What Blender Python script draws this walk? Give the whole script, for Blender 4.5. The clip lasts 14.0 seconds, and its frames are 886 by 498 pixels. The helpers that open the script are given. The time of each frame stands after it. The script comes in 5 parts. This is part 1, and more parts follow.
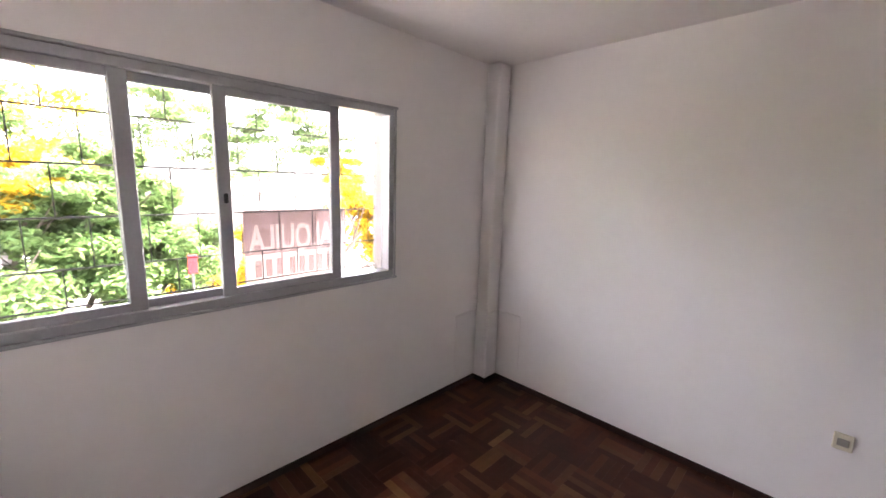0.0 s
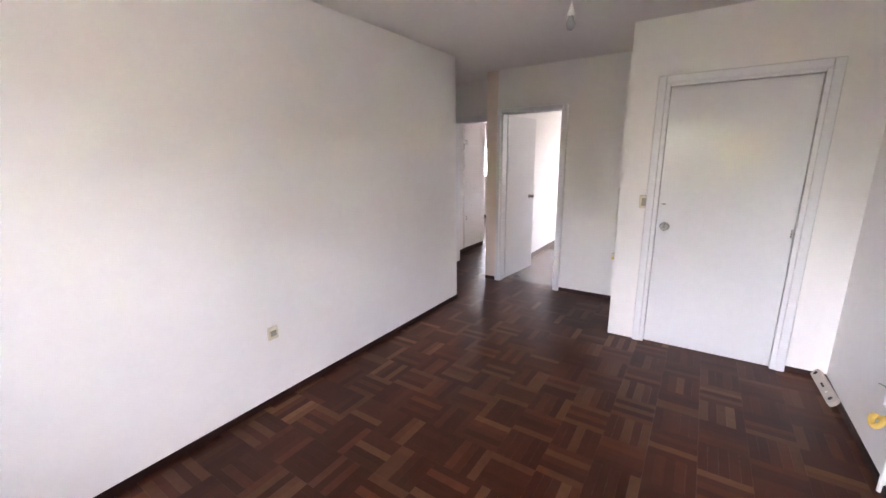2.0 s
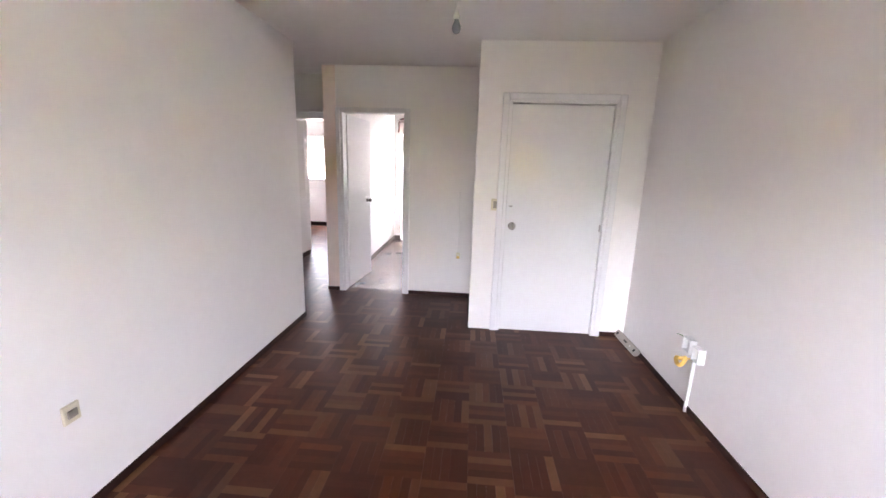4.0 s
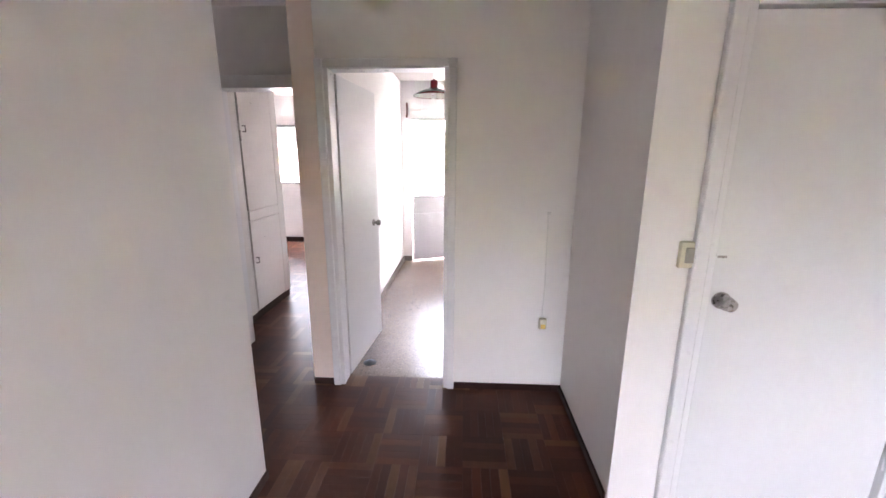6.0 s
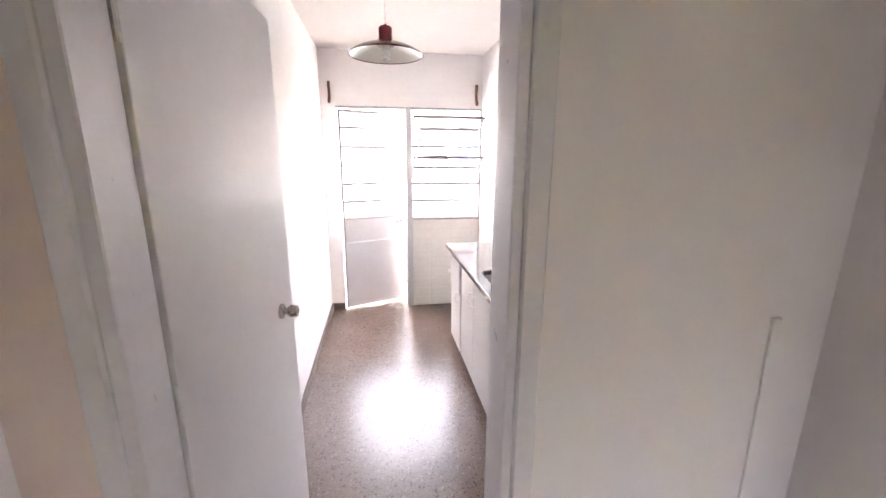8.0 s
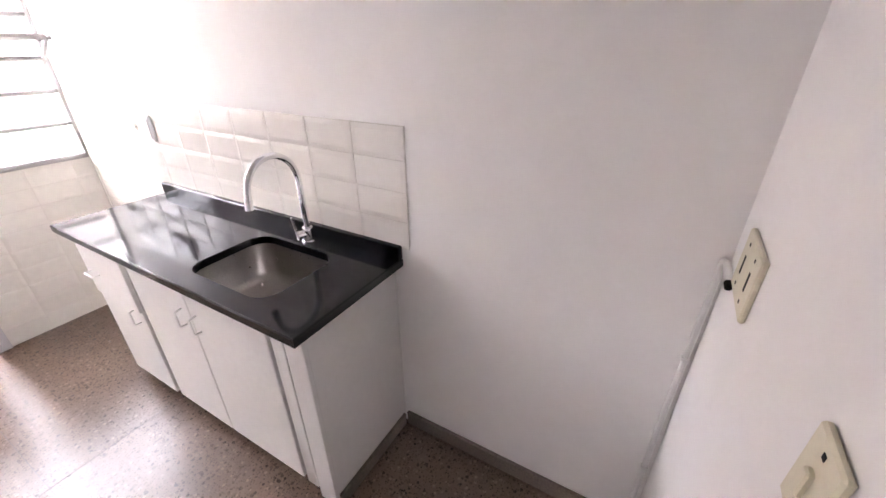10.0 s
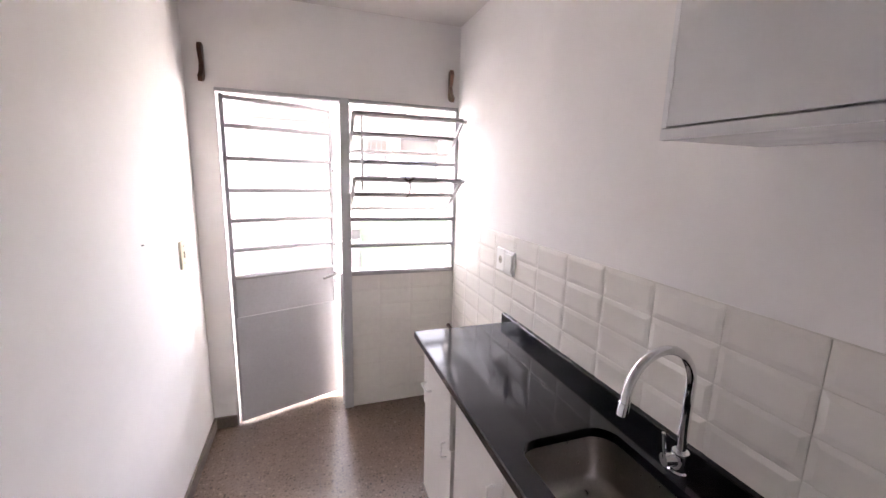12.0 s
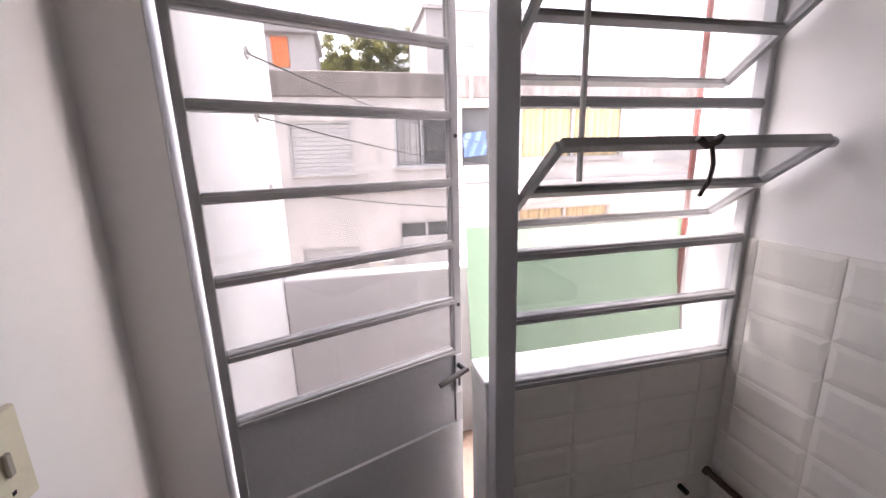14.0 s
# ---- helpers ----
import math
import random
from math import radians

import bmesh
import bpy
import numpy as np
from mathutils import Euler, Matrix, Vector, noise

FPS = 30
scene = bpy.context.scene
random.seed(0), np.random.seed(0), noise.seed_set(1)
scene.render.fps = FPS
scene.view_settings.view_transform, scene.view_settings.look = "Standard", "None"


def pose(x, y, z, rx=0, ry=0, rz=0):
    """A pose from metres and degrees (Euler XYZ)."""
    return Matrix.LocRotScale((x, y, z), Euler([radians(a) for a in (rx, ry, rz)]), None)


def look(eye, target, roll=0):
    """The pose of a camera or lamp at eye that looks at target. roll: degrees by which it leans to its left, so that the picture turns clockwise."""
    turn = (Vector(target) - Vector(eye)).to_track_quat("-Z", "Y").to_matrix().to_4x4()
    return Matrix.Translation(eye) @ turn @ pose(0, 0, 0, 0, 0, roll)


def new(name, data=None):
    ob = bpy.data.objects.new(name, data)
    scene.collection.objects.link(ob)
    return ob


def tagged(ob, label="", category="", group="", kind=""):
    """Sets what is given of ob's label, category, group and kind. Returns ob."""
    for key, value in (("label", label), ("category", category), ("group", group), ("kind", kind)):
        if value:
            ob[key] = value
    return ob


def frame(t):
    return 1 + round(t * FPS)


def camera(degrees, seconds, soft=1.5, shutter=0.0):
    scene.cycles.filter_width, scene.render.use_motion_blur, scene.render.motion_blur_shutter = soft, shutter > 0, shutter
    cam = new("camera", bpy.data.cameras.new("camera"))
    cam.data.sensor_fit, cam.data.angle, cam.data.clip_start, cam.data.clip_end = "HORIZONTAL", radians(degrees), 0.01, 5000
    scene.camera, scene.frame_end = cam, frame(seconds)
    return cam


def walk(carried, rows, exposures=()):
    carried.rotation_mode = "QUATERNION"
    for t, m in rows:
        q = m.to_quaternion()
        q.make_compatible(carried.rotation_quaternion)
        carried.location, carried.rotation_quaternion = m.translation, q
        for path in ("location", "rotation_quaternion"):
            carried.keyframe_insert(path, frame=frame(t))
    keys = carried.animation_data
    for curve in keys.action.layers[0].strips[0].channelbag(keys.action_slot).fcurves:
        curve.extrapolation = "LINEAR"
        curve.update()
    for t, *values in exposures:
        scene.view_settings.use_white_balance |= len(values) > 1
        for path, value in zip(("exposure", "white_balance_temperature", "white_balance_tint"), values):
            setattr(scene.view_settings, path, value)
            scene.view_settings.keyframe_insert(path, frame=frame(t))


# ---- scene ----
cam = camera(97.2, 14.0)
PATH = [
    (0, (1.091, 0.802, 1.624), (-0.314, -0.582, 1.289), 1.8),
    (0.2, (1.046, 0.638, 1.631), (-0.548, -0.521, 1.292), 1.9),
    (0.5, (1.001, 0.402, 1.62), (-0.831, -0.31, 1.246), 0.9),
    (1, (0.898, 0.158, 1.599), (-1.048, 0.311, 1.162), -0.6),
    (1.5, (0.762, -0.078, 1.564), (-0.915, 0.919, 1.126), -0.7),
    (2, (0.72, -0.318, 1.543), (-0.357, 1.303, 1.086), -0.8),
    (2.5, (0.798, -0.489, 1.573), (0.184, 1.363, 1.132), -0.1),
    (2.7, (0.779, -0.539, 1.566), (0.27, 1.351, 1.155), 0.5),
    (4.8, (-0.161, 0.358, 1.501), (-0.249, 2.299, 1.026), 1.7),
    (5, (-0.176, 0.608, 1.528), (-0.279, 2.54, 1.022), 1.2),
    (5.5, (-0.348, 1.149, 1.536), (-0.492, 3.076, 1.021), 0.3),
    (6, (-0.524, 1.671, 1.533), (-0.621, 3.615, 1.075), 0.3),
    (6.5, (-0.638, 2.157, 1.54), (-0.769, 4.103, 1.1), -0.1),
    (7, (-0.735, 2.589, 1.552), (-0.857, 4.546, 1.157), -0.3),
    (7.2, (-0.791, 2.753, 1.557), (-0.847, 4.716, 1.176), 0.0),
    (9.3, (-0.9, 4.113, 1.541), (0.117, 5.493, 0.512), -2.8),
    (9.5, (-0.871, 4.196, 1.52), (0.258, 5.391, 0.381), -2.5),
    (10, (-0.818, 4.367, 1.535), (0.716, 5.25, 0.604), -0.4),
    (10.5, (-0.827, 4.445, 1.637), (0.978, 5.277, 1.421), 0.2),
    (11, (-0.849, 4.495, 1.691), (0.888, 5.478, 1.817), -1.5),
    (11.3, (-0.855, 4.569, 1.673), (0.636, 5.902, 1.73), -1.3),
    (11.5, (-0.821, 4.634, 1.659), (0.423, 6.199, 1.627), -0.2),
    (12, (-0.794, 4.842, 1.608), (-0.156, 6.701, 1.24), 1.6),
    (12.5, (-0.804, 5.237, 1.557), (-0.395, 7.119, 1.02), 0.6),
    (13, (-0.808, 5.649, 1.536), (-0.518, 7.565, 1.044), -0.8),
    (13.5, (-0.856, 6.097, 1.536), (-0.534, 8.015, 1.071), -1.1),
    (14, (-0.933, 6.517, 1.560), (-0.502, 8.417, 1.107), -1.5),
]
EXPOSURE = [(0, 6.42, 6780, 22), (0.5, 6.5, 6820, 22), (1, 7.05, 6750, 22), (1.5, 7.35, 6700, 22), (2.0, 7.4, 6600, 22), (2.5, 7.6, 6550, 22), (5, 7.6, 6550, 22), (6, 7.6, 6550, 22), (6.5, 7.7, 6550, 22), (7, 7.65, 6650, 22),
            (8.3, 7.3, 6750, 22), (9.5, 7.08, 6850, 22), (10, 7.28, 6850, 22), (10.5, 7.18, 6850, 22), (11, 6.92, 6850, 22), (11.5, 6.55, 6850, 22), (12, 6.15, 6800, 22), (12.5, 5.9, 6750, 22), (13, 5.58, 6700, 22), (13.5, 4.98, 6700, 22), (14, 4.36, 6700, 22)]
walk(cam, [(t, look(eye, target, roll)) for t, eye, target, roll in PATH], exposures=EXPOSURE)

# ---- world, sun, exposure ----
world = bpy.data.worlds.new("sky")
scene.world = world
world.use_nodes = True
wn = world.node_tree.nodes
sky = wn.new("ShaderNodeTexSky")
sky.sky_type = "NISHITA"
sky.sun_disc = False
sky.sun_elevation = radians(68)
sky.sun_rotation = radians(281)
sky.air_density, sky.dust_density, sky.ozone_density = 1.0, 4.0, 1.0
pale = wn.new("ShaderNodeMix")
pale.data_type = "RGBA"
pale.inputs["Factor"].default_value = 0.75
grey = wn.new("ShaderNodeRGBToBW")
world.node_tree.links.new(sky.outputs[0], grey.inputs[0])
world.node_tree.links.new(sky.outputs[0], pale.inputs["A"])
world.node_tree.links.new(grey.outputs[0], pale.inputs["B"])
world.node_tree.links.new(pale.outputs["Result"], wn["Background"].inputs[0])
wn["Background"].inputs[1].default_value = 0.15

sun_data = bpy.data.lights.new("sun", "SUN")
sun_data.energy, sun_data.angle, sun_data.color = 1.2, radians(30), (1.0, 0.96, 0.9)
sun = new("sun", sun_data)
sun.matrix_world = look((0, 0, 20), (8.0, -1.5, 0))


def portal(name, x, y, z, w, h, turn):
    """A window opening through which the sky's light is gathered."""
    d = bpy.data.lights.new(name, "AREA")
    d.shape, d.size, d.size_y = "RECTANGLE", w, h
    d.cycles.is_portal = True
    ob = new(name, d)
    ob.matrix_world = pose(x, y, z, 90, 0, turn)
    return ob


portal("portal_street_window", 0.5, -1.39, 1.535, 1.9, 1.04, 0)
portal("portal_kitchen", -0.55, 7.56, 1.05, 1.45, 2.05, 180)
portal("portal_bedroom", -3.275, 8.82, 1.55, 1.66, 1.03, 180)
portal("portal_bathroom", -4.47, 3.75, 1.70, 0.9, 0.9, -90)

# ---- materials ----


def mat(name, col, rough=0.5, metal=0.0, spec=0.5, big=(1.3, 0.05), fine=(60.0, 0.04), bump=(90.0, 0.05), coat=0.0, alt=None, island=0, stretch=(1, 1, 1), rvar=0.06):
    """A surface with variation at two scales, fine relief and uneven gloss. island: 1 varies by object, 2 by mesh island, between col and alt."""
    m = bpy.data.materials.new(name)
    m.use_nodes = True
    n, link = m.node_tree.nodes, m.node_tree.links.new
    b = n["Principled BSDF"]
    b.inputs["Metallic"].default_value = metal
    b.inputs["Specular IOR Level"].default_value = spec
    b.inputs["Coat Weight"].default_value = coat
    b.inputs["Coat Roughness"].default_value = 0.08
    geo = n.new("ShaderNodeNewGeometry")
    mapping = n.new("ShaderNodeMapping")
    mapping.inputs["Scale"].default_value = stretch
    link(geo.outputs["Position"], mapping.inputs["Vector"])

    def noise_tex(scale, detail):
        t = n.new("ShaderNodeTexNoise")
        t.inputs["Scale"].default_value, t.inputs["Detail"].default_value = scale, detail
        link(mapping.outputs[0], t.inputs["Vector"])
        return t

    base = n.new("ShaderNodeRGB")
    base.outputs[0].default_value = (*col, 1)
    out = base.outputs[0]
    if island:
        r = n.new("ShaderNodeObjectInfo").outputs["Random"] if island == 1 else geo.outputs["Random Per Island"]
        ramp = n.new("ShaderNodeValToRGB")
        e = ramp.color_ramp.elements
        e[0].color, e[1].color = (*col, 1), (*alt, 1)
        mid = e.new(0.62)
        mid.color = (*[a * 0.72 + c * 0.28 for a, c in zip(col, alt)], 1)
        hi = e.new(0.86)
        hi.color = (*[a * 0.5 + c * 0.5 for a, c in zip(col, alt)], 1)
        link(r, ramp.inputs[0])
        out = ramp.outputs[0]
    for (scale, amount), detail in ((big, 3), (fine, 5)):
        t = noise_tex(scale, detail)
        ramp = n.new("ShaderNodeMapRange")
        ramp.inputs["From Min"].default_value, ramp.inputs["From Max"].default_value = 0.25, 0.75
        ramp.inputs["To Min"].default_value, ramp.inputs["To Max"].default_value = 1 - amount, 1 + amount
        link(t.outputs["Fac"], ramp.inputs["Value"])
        mul = n.new("ShaderNodeVectorMath")
        mul.operation = "SCALE"
        link(out, mul.inputs[0])
        link(ramp.outputs[0], mul.inputs["Scale"])
        out = mul.outputs[0]
    link(out, b.inputs["Base Color"])
    t = noise_tex(big[0] * 9, 2)
    rr = n.new("ShaderNodeMapRange")
    rr.inputs["To Min"].default_value, rr.inputs["To Max"].default_value = max(rough - rvar, 0.02), min(rough + rvar, 1)
    link(t.outputs["Fac"], rr.inputs["Value"])
    link(rr.outputs[0], b.inputs["Roughness"])
    if bump[1]:
        t = noise_tex(bump[0], 4)
        bp = n.new("ShaderNodeBump")
        bp.inputs["Strength"].default_value, bp.inputs["Distance"].default_value = bump[1], 0.01
        link(t.outputs["Fac"], bp.inputs["Height"])
        link(bp.outputs[0], b.inputs["Normal"])
    return m


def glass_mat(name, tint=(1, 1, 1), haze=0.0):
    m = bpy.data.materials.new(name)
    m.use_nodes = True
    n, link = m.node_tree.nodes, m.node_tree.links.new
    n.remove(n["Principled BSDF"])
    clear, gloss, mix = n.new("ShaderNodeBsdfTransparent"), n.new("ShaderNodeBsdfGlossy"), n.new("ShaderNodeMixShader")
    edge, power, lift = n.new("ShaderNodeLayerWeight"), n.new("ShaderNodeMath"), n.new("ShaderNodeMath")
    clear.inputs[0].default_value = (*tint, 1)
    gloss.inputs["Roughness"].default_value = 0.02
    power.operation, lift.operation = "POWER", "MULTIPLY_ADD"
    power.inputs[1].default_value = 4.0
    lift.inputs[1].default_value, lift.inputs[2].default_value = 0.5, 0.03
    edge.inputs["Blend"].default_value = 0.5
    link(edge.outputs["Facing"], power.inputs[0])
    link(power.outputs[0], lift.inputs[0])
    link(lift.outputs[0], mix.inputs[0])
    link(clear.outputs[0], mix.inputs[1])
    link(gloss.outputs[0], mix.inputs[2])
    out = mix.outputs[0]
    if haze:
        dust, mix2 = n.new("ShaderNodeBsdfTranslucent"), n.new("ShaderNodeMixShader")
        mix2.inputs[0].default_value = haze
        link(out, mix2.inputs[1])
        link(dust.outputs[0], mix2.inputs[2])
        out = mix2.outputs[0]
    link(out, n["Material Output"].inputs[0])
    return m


def leaf_mat(name, col, alt):
    m = mat(name, col, 0.75, spec=0.12, alt=alt, island=2, big=(0.8, 0.2), bump=(40, 0))
    n, link = m.node_tree.nodes, m.node_tree.links.new
    b, out = n["Principled BSDF"], n["Material Output"]
    tr, mix = n.new("ShaderNodeBsdfTranslucent"), n.new("ShaderNodeMixShader")
    link(b.inputs["Base Color"].links[0].from_socket, tr.inputs[0])
    mix.inputs[0].default_value = 0.45
    link(b.outputs[0], mix.inputs[1])
    link(tr.outputs[0], mix.inputs[2])
    link(mix.outputs[0], out.inputs[0])
    return m


def terrazzo_mat():
    m = mat("terrazzo", (0.172, 0.122, 0.092), 0.27, spec=0.6, big=(1.2, 0.13), fine=(9, 0.07), bump=(60, 0.004), rvar=0.0)
    n, link = m.node_tree.nodes, m.node_tree.links.new
    b = n["Principled BSDF"]
    out = b.inputs["Base Color"].links[0].from_socket
    geo = n.new("ShaderNodeNewGeometry")
    for scale, thresh, dark, light in ((120, 0.42, 0.40, 1.2), (52, 0.34, 0.30, 1.55), (24, 0.20, 0.55, 1.35)):
        v = n.new("ShaderNodeTexVoronoi")
        v.inputs["Scale"].default_value = scale
        link(geo.outputs["Position"], v.inputs["Vector"])
        near = n.new("ShaderNodeMath")
        near.operation = "LESS_THAN"
        near.inputs[1].default_value = thresh
        link(v.outputs["Distance"], near.inputs[0])
        split = n.new("ShaderNodeSeparateColor")
        link(v.outputs["Color"], split.inputs[0])
        tone = n.new("ShaderNodeMapRange")
        tone.inputs["To Min"].default_value, tone.inputs["To Max"].default_value = dark, light
        link(split.outputs[0], tone.inputs["Value"])
        chip, mix = n.new("ShaderNodeVectorMath"), n.new("ShaderNodeMix")
        chip.operation, mix.data_type = "SCALE", "RGBA"
        link(out, chip.inputs[0])
        link(tone.outputs[0], chip.inputs["Scale"])
        link(near.outputs[0], mix.inputs["Factor"])
        link(out, mix.inputs["A"])
        link(chip.outputs[0], mix.inputs["B"])
        out = mix.outputs["Result"]
    link(out, b.inputs["Base Color"])
    return m


WALL = mat("white_wall_paint", (0.89, 0.87, 0.852), 0.42, spec=0.12, big=(0.7, 0.025), fine=(14, 0.012), bump=(38, 0.03), rvar=0.02)
PEACH = mat("peach_plaster", (0.85, 0.735, 0.67), 0.65, spec=0.3, big=(1.4, 0.04), fine=(18, 0.02), bump=(45, 0.05))
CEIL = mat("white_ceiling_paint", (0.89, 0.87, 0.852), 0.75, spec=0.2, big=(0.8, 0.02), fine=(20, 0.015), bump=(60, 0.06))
# CEIL's white darkened, as the kitchen ceiling gathers too much bounced light.
KCEIL = mat("darkened_kitchen_ceiling_paint", (0.70, 0.665, 0.635), 0.75, spec=0.2, big=(0.8, 0.05), fine=(20, 0.02), bump=(60, 0.06))
DOOR = mat("white_enamel_paint", (0.80, 0.805, 0.81), 0.17, spec=0.6, big=(1.1, 0.03), fine=(25, 0.015), bump=(7, 0.02), rvar=0.0)
DOORK = mat("white_satin_door_paint", (0.80, 0.80, 0.80), 0.36, spec=0.35, big=(1.1, 0.03), fine=(25, 0.015), bump=(9, 0.02))
TRIM = mat("white_trim_enamel", (0.80, 0.80, 0.81), 0.3, big=(2.5, 0.04), fine=(40, 0.02), bump=(45, 0.06))
SKIRT = mat("dark_wood_skirting", (0.03, 0.012, 0.009), 0.55, spec=0.25, big=(3, 0.25), fine=(70, 0.15), bump=(80, 0.1))
KSKIRT = mat("grey_terrazzo_skirting", (0.155, 0.12, 0.10), 0.5, big=(3, 0.15), fine=(120, 0.3), bump=(90, 0.08))
PARQUET = mat("parquet_strip", (0.042, 0.0122, 0.0068), 0.38, spec=0.15, alt=(0.095, 0.033, 0.016), island=1, big=(1.7, 0.3), fine=(24, 0.12), bump=(14, 0), rvar=0.0)
PARQUET_LIGHT = mat("light_parquet_strip", (0.080, 0.032, 0.017), 0.38, spec=0.16, alt=(0.165, 0.082, 0.040), island=1, big=(1.7, 0.3), fine=(24, 0.12), bump=(14, 0), rvar=0.0)
PARQUET_REST = mat("parquet_strips", (0.042, 0.0122, 0.0068), 0.38, spec=0.15, alt=(0.095, 0.033, 0.016), island=2, big=(1.7, 0.3), fine=(24, 0.12), bump=(14, 0), rvar=0.0)
PARQUET_LIGHT_REST = mat("light_parquet_strips", (0.080, 0.032, 0.017), 0.38, spec=0.16, alt=(0.165, 0.082, 0.040), island=2, big=(1.7, 0.3), fine=(24, 0.12), bump=(14, 0), rvar=0.0)
BITUMEN = mat("parquet_bed", (0.022, 0.010, 0.007), 0.7)
TERRAZZO = terrazzo_mat()
JOINT = mat("dark_floor_joint", (0.06, 0.045, 0.038), 0.7)
GRANITE = mat("black_granite", (0.006, 0.006, 0.0085), 0.095, spec=0.33, big=(6, 0.3), fine=(240, 0.6), bump=(90, 0.0), rvar=0.02)
STEEL = mat("brushed_steel", (0.42, 0.40, 0.385), 0.3, 1.0, big=(5, 0.08), fine=(180, 0.1), bump=(160, 0.03))
CHROME = mat("chrome", (0.78, 0.78, 0.79), 0.07, 1.0, big=(5, 0.03), fine=(60, 0.02), bump=(50, 0.0), rvar=0.03)
NICKEL = mat("dull_nickel", (0.42, 0.40, 0.38), 0.28, 1.0, big=(9, 0.12), fine=(90, 0.1))
TILE = mat("cream_wall_tile", (0.78, 0.745, 0.69), 0.12, alt=(0.80, 0.775, 0.73), island=1, big=(1.3, 0.03), fine=(20, 0.015), bump=(16, 0.03), rvar=0.05)
TILE_OLD = mat("painted_wall_tile", (0.74, 0.72, 0.665), 0.34, alt=(0.77, 0.745, 0.69), island=1, big=(1.1, 0.05), fine=(30, 0.03), bump=(40, 0.06))
GROUT = mat("grout", (0.70, 0.665, 0.61), 0.8, big=(2, 0.08))
CAB = mat("white_cabinet_paint", (0.78, 0.76, 0.73), 0.38, big=(1.6, 0.03), fine=(30, 0.02), bump=(35, 0.04))
UCAB = mat("white_wall_cabinet_enamel", (0.88, 0.885, 0.895), 0.2, spec=0.7, big=(1.6, 0.025), fine=(30, 0.015), bump=(25, 0.03))
# White metal paint, darkened since door and window stand against the light.
METALPAINT = mat("darkened_white_metal", (0.50, 0.50, 0.51), 0.45, big=(3, 0.05), fine=(60, 0.04), bump=(70, 0.08))
# The same paint darker still, backlight put into the bars' colour.
BARPAINT = mat("backlit_white_bar_paint", (0.34, 0.335, 0.335), 0.45, big=(3, 0.06), fine=(60, 0.05), bump=(70, 0.08))
ALU = mat("grey_window_metal", (0.40, 0.41, 0.42), 0.38, 0.25, big=(2, 0.06), fine=(80, 0.05), bump=(90, 0.04))
IVORY = mat("ivory_plastic", (0.72, 0.67, 0.51), 0.4, big=(6, 0.08), fine=(90, 0.04))
GREYPLATE = mat("grey_beige_plastic", (0.36, 0.33, 0.27), 0.45, big=(6, 0.1), fine=(90, 0.05))
WHITEP = mat("white_plastic", (0.80, 0.79, 0.77), 0.35, big=(6, 0.03), fine=(90, 0.02))
STRIPP = mat("aged_beige_plastic", (0.50, 0.45, 0.38), 0.45, big=(8, 0.12), fine=(90, 0.06))
IRON = mat("dark_grey_metal", (0.13, 0.125, 0.12), 0.38, 0.7, big=(9, 0.1), fine=(90, 0.08))
BLACK = mat("black_rubber", (0.012, 0.011, 0.011), 0.5)
# Near-black stands in for shade inside holes and slots, and marks screws.
HOLE = mat("dark_slot", (0.01, 0.01, 0.01), 0.8)
YELLOW = mat("yellow_plastic", (0.74, 0.50, 0.12), 0.4, big=(8, 0.08))
GREENW = mat("green_wire", (0.12, 0.25, 0.1), 0.5)
REDENAMEL = mat("dark_red_enamel", (0.15, 0.008, 0.012), 0.18, big=(6, 0.08), fine=(60, 0.04), bump=(30, 0.02))
ENAMEL = mat("white_enamel", (0.58, 0.55, 0.49), 0.12, big=(6, 0.06), fine=(60, 0.04))
WOODB = mat("brown_bracket_wood", (0.12, 0.045, 0.022), 0.4, big=(12, 0.25), fine=(80, 0.2), bump=(90, 0.12))
GASPIPE = mat("dark_brown_pipe_paint", (0.07, 0.034, 0.025), 0.45, big=(5, 0.2), fine=(60, 0.12))
STRAP = mat("dark_brown_strap", (0.035, 0.02, 0.018), 0.6)
PIPEB = mat("brown_drain_pipe", (0.085, 0.022, 0.018), 0.42, big=(5, 0.15), fine=(60, 0.08))
# Grey tint dims the view out; panes cast no shadow, so daylight passes.
GLASS = glass_mat("view_dimming_glass", (0.71, 0.71, 0.71))
GLASS_DUSTY = glass_mat("dusty_view_dimming_glass", (0.62, 0.62, 0.62), 0.01)
BULB = glass_mat("bulb_glass", (0.95, 0.95, 0.95), 0.4)
# White plaster darkened so that daylit walls outside don't burn out.
PLASTER = mat("darkened_exterior_plaster", (0.30, 0.285, 0.28), 0.85, big=(0.6, 0.06), fine=(9, 0.05), bump=(25, 0.25))
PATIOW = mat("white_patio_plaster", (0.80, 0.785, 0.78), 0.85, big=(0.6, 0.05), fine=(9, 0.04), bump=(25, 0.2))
# PATIOW darkened, shade put into the parapet's colour.
PARAPETW = mat("shaded_parapet_plaster", (0.58, 0.56, 0.56), 0.85, big=(0.9, 0.08), fine=(9, 0.06), bump=(25, 0.2))
# Plaster darkened to hold back outdoor brightness; its blotches vary at random.
DARKPLASTER = mat("darkened_outdoor_plaster", (0.335, 0.312, 0.30), 0.9, big=(1.1, 0.16), fine=(5, 0.12), bump=(20, 0.25), stretch=(1, 1, 0.35))
# Real streaks, on a base darkened against the daylight glare.
PARAPET = mat("weathered_concrete", (0.125, 0.109, 0.102), 0.9, big=(1.6, 0.4), fine=(9, 0.35), bump=(25, 0.3), stretch=(1, 1, 0.25))
